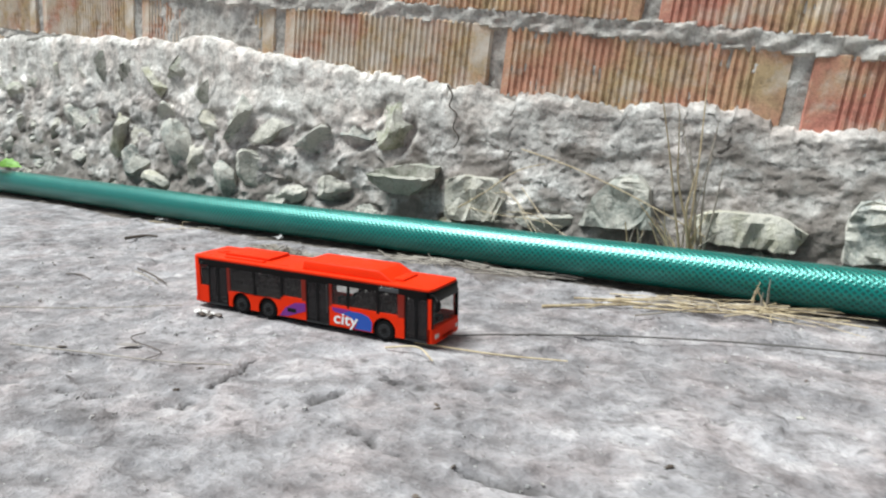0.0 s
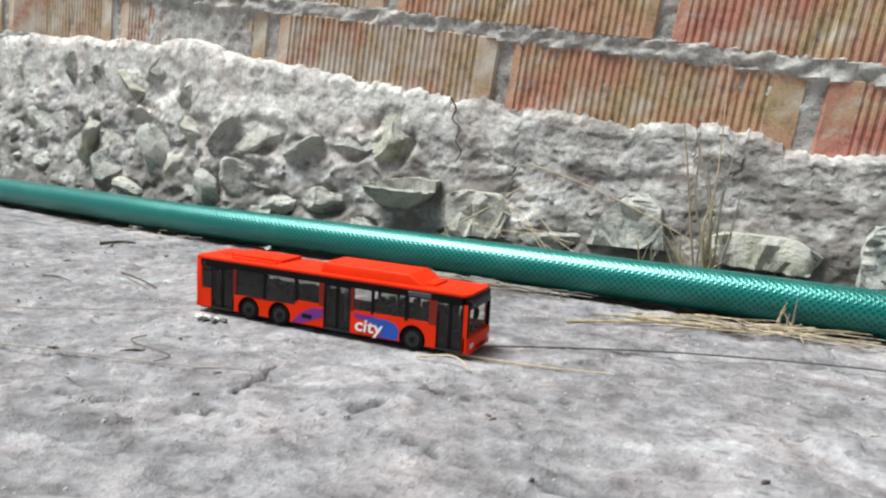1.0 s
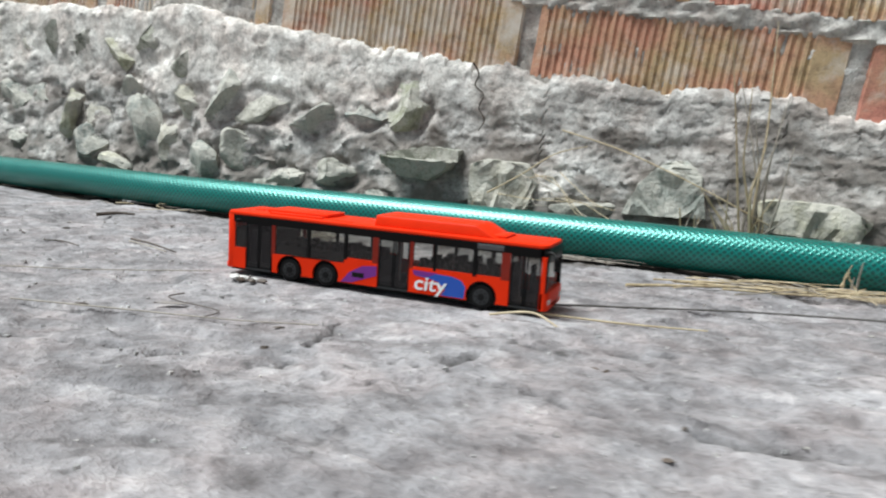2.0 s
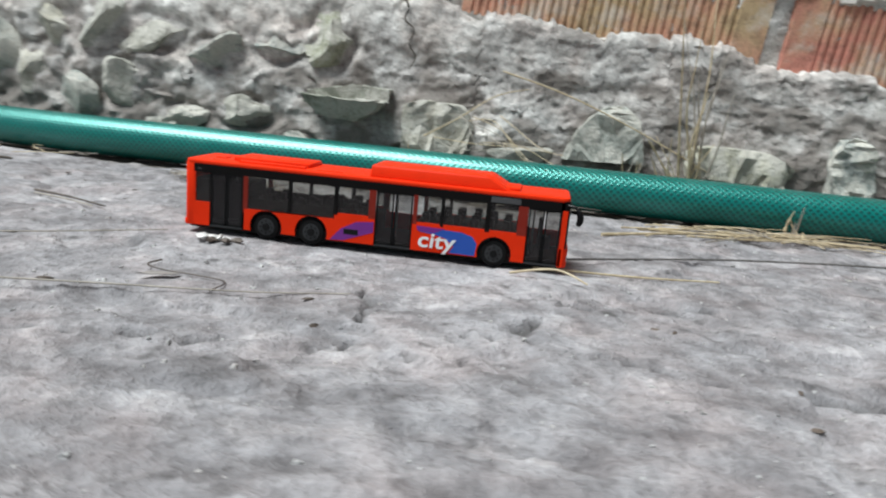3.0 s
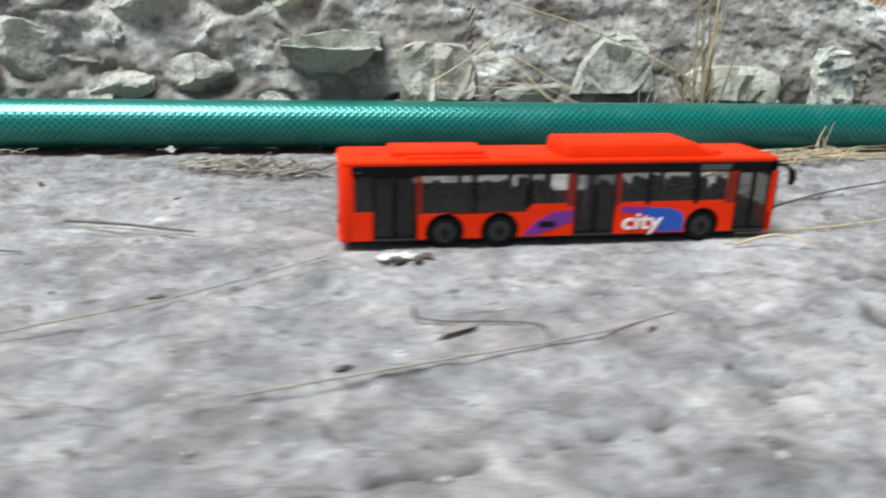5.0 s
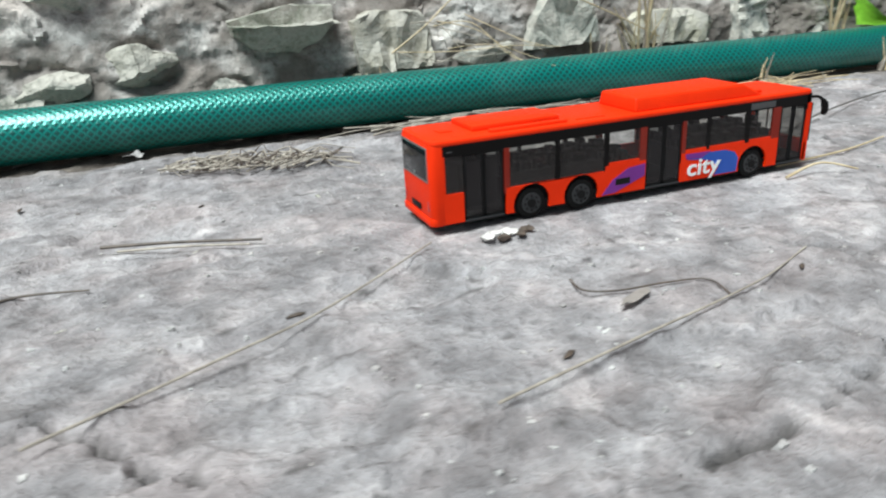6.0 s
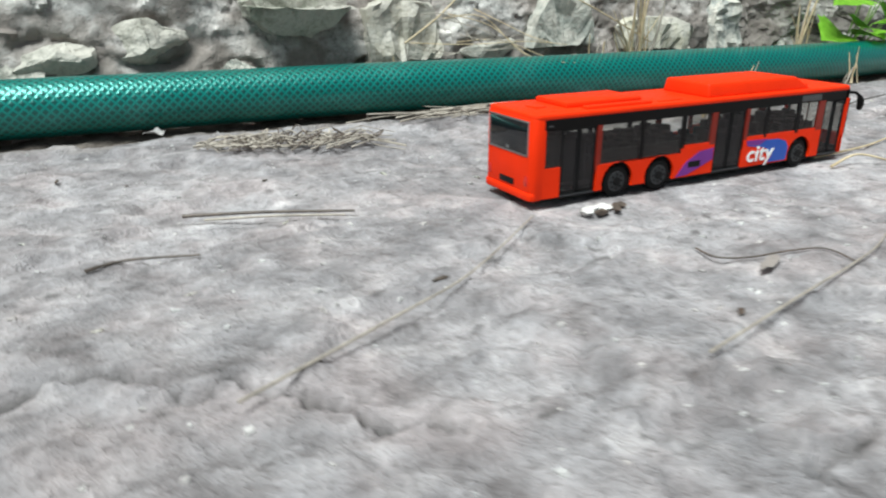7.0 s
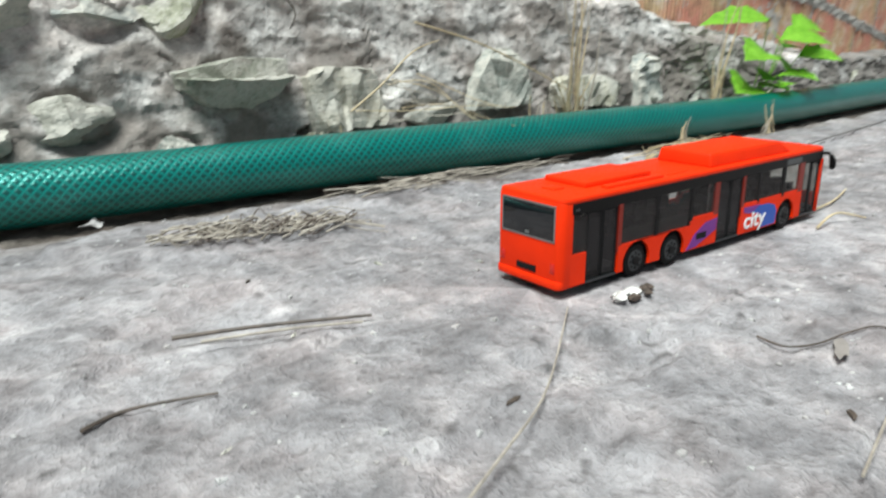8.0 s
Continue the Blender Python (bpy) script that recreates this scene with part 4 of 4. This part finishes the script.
def grass_clump(x, y, tall, count, seed, label, thick=1.0, spread=0.28):
    q = random.Random(seed)
    clump = thing("dry_grass", x, y, 0, label, "dry grass", "dry grass along the wall")
    for i in range(count):
        h = tall * q.uniform(0.35, 1.0)
        dx, dy = q.uniform(-spread, spread) * h, q.uniform(-0.2, 0.08) * h
        bm = stalk(bmesh.new(), (x + q.uniform(-9, 9), y + q.uniform(-4, 4), 0), (x + dx, y + dy, h), (q.uniform(-0.08, 0.08) * h, q.uniform(-0.04, 0.02) * h, h * 0.08), thick * q.uniform(0.6, 1.3), 0.25, seed + i)
        part("blade", bm, STRAW if q.random() < 0.7 else STRAW_OLD, clump)
    return clump


grass_clump(280, 232, 185, 10, 3, "clump of tall dry yellow grass behind the hose", 1.4, 0.22)
grass_clump(276, 230, 60, 22, 37, "thick matted tuft of dry yellow grass behind the hose", 1.1, 0.7)
grass_clump(470, 228, 175, 4, 31, "few tall pale dry stalks behind the hose", 1.9, 0.2)
grass_clump(482, 226, 80, 5, 33, "short pale dry stalks leaning behind the hose", 1.2, 0.6)
grass_clump(236, 232, 50, 8, 41, "short tuft of dry grass behind the hose")
grass_clump(338, 166, 30, 6, 53, "short stub of dry grass against the hose")
grass_clump(455, 160, 36, 7, 57, "short stub of dry grass against the hose")
grass_clump(52, 232, 42, 7, 47, "short tuft of dry grass behind the hose")


def straws(name, x0, x1, y0, y1, count, seed, lo, hi, lean, label, mat=None, lift=1.5, mess=1.0):
    q = random.Random(seed)
    bunch = thing(name, (x0 + x1) / 2, (y0 + y1) / 2, 0, label, "straw", "straw on the ground")
    for i in range(count):
        t = q.random()
        x, y = x0 + (x1 - x0) * t + q.uniform(-8, 8), y0 + (y1 - y0) * t + q.gauss(0, 5)
        ln, a = q.uniform(lo, hi) * (1.0 if i % 3 else 0.4), radians(lean + q.gauss(0, 18 * mess if i % 3 else 50))
        d = Vector((math.cos(a), math.sin(a), 0)) * ln / 2
        z = lift + q.uniform(0, 3)
        bm = stalk(bmesh.new(), (x - d.x, y - d.y, z), (x + d.x, y + d.y, z + q.uniform(-1, 2)), (q.uniform(-4, 4) * mess, q.uniform(-4, 4) * mess, q.uniform(0, 2) * mess), q.uniform(0.28, 0.65), 0.2, seed + i)
        part("straw", bm, (BARK if mat and i % 3 == 0 else mat) or (STRAW if q.random() < 0.65 else STRAW_OLD), bunch)


straws("straw_bunch", 262, 385, 140, 158, 40, 5, 30, 110, 8, "loose bunch of dry yellow straws beside the hose")
straws("straw_bunch", -82, -10, 140, 116, 120, 6, 10, 40, -16, "matted bunch of dry brown grass beside the hose", STRAW_OLD, mess=2.6)
straws("straw_bunch", -300, -160, 185, 190, 8, 9, 20, 60, -5, "few dry straws beside the hose")
straws("straw_bunch", 20, 200, 172, 166, 44, 12, 20, 70, -8, "thin dry straws beside the hose", STRAW_OLD)
straws("straw_bunch", 20, 110, 240, 235, 9, 15, 40, 90, -12, "fine dry roots hanging over the hose")


def lone(name, points, r0, r1, mat, label, category):
    pts = smooth_line(points, 6)
    bm = tube(bmesh.new(), pts, [r0 + (r1 - r0) * i / (len(pts) - 1) for i in range(len(pts))], 6)
    return tagged(part(name, bm, mat, None, at=points[0]), label, category)


lone("stalk", [(-130, -97, 1.4), (-84, -76, 1.7), (-53, -60, 1.7), (-6, -24, 1.4)], 0.42, 0.28, STRAW_OLD, "dry pale stalk lying on the concrete", "stalk")
lone("stalk", [(-30, -127, 1.5), (22, -115, 1.7), (49, -109, 1.7), (74, -102, 1.6), (102, -90, 1.4)], 0.4, 0.25, STRAW_OLD, "long thin pale straw on the concrete", "stalk")
lone("straw", [(128, 246, 96), (180, 240, 82), (236, 236, 60), (292, 232, 34)], 0.7, 0.5, STRAW, "thin pale straw leaning against the wall", "straw")
lone("straw", [(70, 238, 40), (96, 240, 56), (124, 244, 76), (150, 247, 84)], 0.8, 0.4, STRAW, "bent pale straw leaning against the wall", "straw")
lone("twig", [(-118, 33, 1.5), (-92, 24, 1.8), (-61, 11, 1.5)], 0.8, 0.5, BARK, "short dark twig on the concrete", "twig")
lone("twig", [(-112, 25, 1.5), (-88, 17, 1.8), (-66, 8, 1.5)], 0.5, 0.4, STRAW_OLD, "short dry twig on the concrete", "twig")
lone("stalk", [(168, -12, 1.5), (215, -8, 1.5), (255, 2, 1.5)], 0.7, 0.4, STRAW, "thin pale straw on the concrete", "stalk")
lone("stalk", [(158, -28, 1.5), (178, -27, 5), (192, -35, 2)], 0.7, 0.4, STRAW, "short pale straw by the bus", "stalk")
lone("root", [(20, -76, 1.4), (19, -85, 1.6), (28, -90, 1.6), (44, -92, 1.6), (56, -96, 1.6), (55, -107, 1.2)], 0.35, 0.25, BARK, "thin dark bent root on the concrete", "root")
lone("twig", [(-152, -7, 1.4), (-140, -4, 1.6), (-120, -9, 1.4)], 0.6, 0.35, BARK, "short dark twig on the concrete", "twig")
lone("twig", [(-232, 112, 1.6), (-224, 128, 2.4), (-214, 136, 1.6)], 1.8, 1.0, BARK, "short dark twig on the concrete", "twig")


# the thicker yellow straws of the bunch
for points, r0 in (([(207, 93, 2), (262, 128, 2.2), (356, 176, 2.4)], 1.1), ([(232, 128, 1.8), (300, 138, 2.6), (392, 158, 2.4)], 1.0), ([(246, 134, 2.8), (318, 152, 3), (402, 148, 2.4)], 0.9), ([(262, 122, 1.8), (322, 140, 2), (372, 168, 3)], 0.8)):
    lone("straw", points, r0, 0.6, STRAW, "thick dry yellow straw lying beside the hose", "straw")


def flake(name, x, y, w, h, turn, mat, label, category, curl=1.5, seed=0):
    """A thin, curled leaf or chip lying on the ground."""
    bm = bmesh.new()
    bmesh.ops.create_circle(bm, cap_ends=True, segments=18, radius=1.0)
    bmesh.ops.subdivide_edges(bm, edges=list(bm.edges), cuts=1)
    for v in bm.verts:
        a = math.atan2(v.co.y, v.co.x)
        k = 1 + 0.3 * nz(2 * math.cos(a), 2 * math.sin(a), seed) - 0.25 * abs(math.sin(a)) ** 3
        v.co = Vector((v.co.x * w / 2 * k, v.co.y * h / 2 * k, 1.6 + curl * (v.co.x ** 2 + v.co.y ** 2) * (0.5 + nz(v.co.x, v.co.y, seed))))
    bmesh.ops.solidify(bm, geom=list(bm.faces), thickness=0.25)
    bmesh.ops.rotate(bm, verts=bm.verts, cent=(0, 0, 0), matrix=Matrix.Rotation(radians(turn), 3, "Z"))
    bmesh.ops.translate(bm, vec=(x, y, 0), verts=bm.verts)
    return tagged(part(name, bm, mat, None, at=(x, y, 0)), label, category)


flake("flake", 30, -96, 15, 5, 25, DEAD, "pale dry leaf flake on the concrete", "leaf", 1.0, 1)
flake("flake", -105, 188, 12, 8, 10, GRIT, "pale chip lying beside the hose", "chip", 3.0, 4)
flake("flake", -285, 203, 16, 9, 10, GRIT, "pale chip lying beside the hose", "chip", 3.0, 6)

# the white crumb with dark bits
crumb = thing("crumb", 20, -30, 0, "white crumb with dark bits on the concrete", "crumb")
for i in range(8):
    bm = rock(70 + i, 4.6 - 0.35 * i, 3.2 - 0.1 * i, 2.4 - 0.15 * i)
    x, y = 15 + i * 2.4, -29 + 2.6 * math.sin(i * 2.2)
    bmesh.ops.translate(bm, vec=(x, y, 1.2), verts=bm.verts)
    part("bit", bm, CHIP if i in (0, 1, 3, 4) else BARK, crumb, smooth=28, at=(x, y, 1.2))

# fine grit over the slab
verts, faces = [], []
for i in range(1400):
    x, y = r.uniform(-320, 480), r.uniform(-230, 185)
    if -8 < x < 190 and abs(y) < 20:
        continue
    s = r.choice((0.4, 0.5, 0.6, 0.9)) * r.uniform(0.7, 1.4)
    z, a = ground_z(x, y), len(verts)
    for dx, dy, dz in ((-1, -1, -1), (1, -1, -1), (1, 1, -1), (-1, 1, -1), (-0.6, -0.7, 0.6), (0.7, -0.6, 0.8), (0.6, 0.7, 0.6), (-0.7, 0.5, 0.7)):
        verts.append((x + s * (dx + r.uniform(-0.4, 0.4)), y + s * (dy + r.uniform(-0.4, 0.4)), z + 0.8 * s * (dz + r.uniform(-0.3, 0.3))))
    faces += [tuple(a + q for q in f) for f in ((0, 1, 5, 4), (1, 2, 6, 5), (2, 3, 7, 6), (3, 0, 4, 7), (4, 5, 6, 7))]
sheet("grit", verts, faces, GRIT, 0, "stuff", "fine pale grit scattered over the concrete", "grit")

# dark pebbles and bits of bark scattered over the slab
for i in range(60):
    x, y = r.uniform(-260, 430), r.uniform(-215, 165)
    if -12 < x < 195 and abs(y) < 26 or (y < -140 and r.random() < 0.5):
        continue
    s = r.uniform(0.7, 1.5)
    bm = rock(300 + i, s * r.uniform(1.4, 3.4), s, s * 0.6)
    bmesh.ops.rotate(bm, verts=bm.verts, cent=(0, 0, 0), matrix=Matrix.Rotation(r.uniform(0, 6), 3, "Z"))
    bmesh.ops.translate(bm, vec=(x, y, ground_z(x, y) + 0.3 * s), verts=bm.verts)
    tagged(part("bark_bit" if i % 3 else "pebble", bm, BARK if i % 3 else STONE, None, smooth=28, at=(x, y, 0)), "dark bit of bark on the concrete" if i % 3 else "small grey pebble on the concrete", "bark" if i % 3 else "pebble", "bits on the slab")


# a dark root hanging down the wall's face
pts = [(36, 152), (42, 142), (40, 132), (49, 124), (46, 112), (52, 102), (47, 92)]
bm = tube(bmesh.new(), smooth_line([(x, foundation_y(x, z) - 4, z) for x, z in pts], 4), [1.0 - 0.02 * i for i in range(25)], 6)
tagged(part("hanging_root", bm, BARK, None, at=(46, 275, 104)), "dark thin root stuck to the mortar wall", "root")

# pale wisps of root and straw fallen from the wall over the hose
wisps = thing("dry_roots", 130, 226, 0, "pale dry wisps of root trailing over the hose", "dry roots")
q = random.Random(77)
for i in range(11):
    x0 = 70 + q.uniform(0, 60)
    x1 = x0 + q.uniform(35, 110)
    z0, z1 = q.uniform(38, 62), q.uniform(26, 40)
    pts = [(x0, 246, z0), (x0 + 0.35 * (x1 - x0), 236 - q.uniform(0, 8), z0 - 4 + q.uniform(-6, 6)), (x0 + 0.7 * (x1 - x0), 222 - q.uniform(0, 14), z1 + q.uniform(-3, 8)), (x1, 206 - q.uniform(0, 20), z1)]
    part("wisp", tube(bmesh.new(), smooth_line(pts, 5), [0.42 - 0.015 * k for k in range(16)], 5), STRAW if i % 2 else STRAW_OLD, wisps)

# ---- green weed by the wall ----
def leaflet(bm, base, way, up, length, width):
    """A pointed, slightly folded and toothed leaf."""
    way, up = way.normalized(), up.normalized()
    side = way.cross(up).normalized()
    rows = []
    for i in range(9):
        t = i / 8
        w = width / 2 * math.sin(math.pi * min(1, t ** 0.75)) * (1 + 0.12 * (-1) ** i)
        c = base + way * length * t - up * length * 0.22 * t * t
        rows.append([bm.verts.new(c - side * w + up * w * 0.25), bm.verts.new(c), bm.verts.new(c + side * w + up * w * 0.25)])
    for a, b in zip(rows, rows[1:]):
        bm.faces.new((a[0], a[1], b[1], b[0]))
        bm.faces.new((a[1], a[2], b[2], b[1]))
    bmesh.ops.solidify(bm, geom=list(bm.faces), thickness=0.35)
    return bm


def weed(x, y, leaves, label):
    plant = thing("weed", x, y, 0, label, "plant", "weeds by the wall")
    q = random.Random(int(x))
    for dx, dy, z, ln, wd, turn in leaves:
        tip = Vector((x + dx, y + dy, z))
        part("stem", stalk(bmesh.new(), (x + q.uniform(-4, 4), y, 0), tip, (dx * 0.1, dy * 0.3, 6), 0.9, 0.5, int(z)), STEM, plant)
        a = radians(turn)
        part("leaf", leaflet(bmesh.new(), tip, Vector((math.cos(a), math.sin(a), 0.1)), Vector((0.1, -0.6, 1)), 1.4 * ln, 1.5 * wd), LEAF, plant, at=tip)


weed(536, 228, [(-22, -16, 36, 34, 30, 200), (-4, -18, 42, 32, 28, 240), (18, -18, 44, 34, 28, 290), (34, -20, 50, 40, 26, 10), (-8, -20, 68, 48, 26, 200), (12, -22, 80, 48, 26, 330), (32, -14, 76, 46, 24, 20), (8, -10, 100, 52, 24, 160), (4, -8, 34, 28, 26, 270), (44, -16, 92, 46, 24, 350), (60, -18, 62, 40, 26, 320)], "green weed with toothed leaves behind the hose")
weed(-700, 268, [(-10, -10, 60, 34, 14, 200), (12, -12, 72, 36, 12, 320), (0, -12, 90, 34, 12, 260), (20, -8, 40, 30, 14, 10), (-16, -8, 106, 34, 10, 150)], "green weed growing at the wall's foot")

# ---- the fluted bricks, course by course ----
def brick_mesh(seed, mat):
    """A brick with upright ribs on its face and plain, chipped ends; its face at y 0, x from 0 to 250."""
    q = random.Random(seed)
    length, high, pitch = 250.0, 66.0, 6.6
    flat0, flat1 = q.uniform(6, 26), q.uniform(6, 22)
    line = [(0.0, 5.0), (1.6, 1.2), (flat0, 0.4)]
    x = flat0
    while x + pitch < length - flat1:
        line += [(x + 0.8, 1.9), (x + 2.4, 1.9), (x + 3.4, 0.0), (x + 5.8, 0.0)]
        x += pitch
    line += [(length - flat1, 0.4), (length - 1.6, 1.2), (length, 5.0)]
    verts, faces = [], []
    levels = (0, 2.0, 22, 44, high - 2.0, high)
    for k, z in enumerate(levels):
        inset = 3.0 if k in (0, len(levels) - 1) else 0.0
        for x, y in line:
            dz = 1.2 * nz(x / 30, k, seed) if k in (0, 1) else 1.0 * nz(x / 24, k, seed + 5)
            dent = 2.4 * max(0.0, nz(x / 19, z / 15, seed) - 0.42) / 0.3
            verts.append((x, y + inset + dent, z + dz))
    n = len(line)
    for k in range(len(levels) - 1):
        for i in range(n - 1):
            a = k * n + i
            faces.append((a, a + 1, a + n + 1, a + n))
    base = len(verts)
    for z in (0, high):
        verts += [(0, 90, z), (length, 90, z)]
    faces += [tuple(range(n - 1, -1, -1)) + (base, base + 1), tuple(range((len(levels) - 1) * n, len(levels) * n)) + (base + 3, base + 2)]
    faces += [(base, *[k * n for k in range(len(levels))], base + 2), (base + 1, base + 3, *[k * n + n - 1 for k in range(len(levels) - 1, -1, -1)])]
    mesh = bpy.data.meshes.new("brick")
    mesh.from_pydata([(x * MM, y * MM, z * MM) for x, y, z in verts], [], faces)
    mesh.materials.append(mat)
    return mesh


BRICKS = [brick_mesh(s, BRICK) for s in range(6)]
PALE = [brick_mesh(s + 10, LIMED) for s in range(3)]
q = random.Random(5)
for row in range(-2, 4):
    shift = 77 - PITCH if row % 2 == 0 else 222 - 2 * PITCH
    for i in range(-5, 10):
        x = shift + PITCH * i + 6
        z = bed(x, row - 1) + 6
        if z + 66 < top_edge(x + 125) - 12:
            continue
        ob = new("brick", q.choice(PALE if x < -130 and row < 3 else BRICKS))
        ob.parent = brick_wall
        a = math.atan2(wall_shift(x + 250) - wall_shift(x), 250)
        ob.matrix_basis = Matrix.Translation((Vector((x, FACE + q.uniform(-1.5, 1.5) + wall_shift(x), z)) - Vector((200, FACE + 60, 120))) * MM) @ Matrix.Rotation(a, 4, "Z") @ Matrix.Rotation(math.atan(-SLOPE) + q.uniform(-0.006, 0.006), 4, "Y")
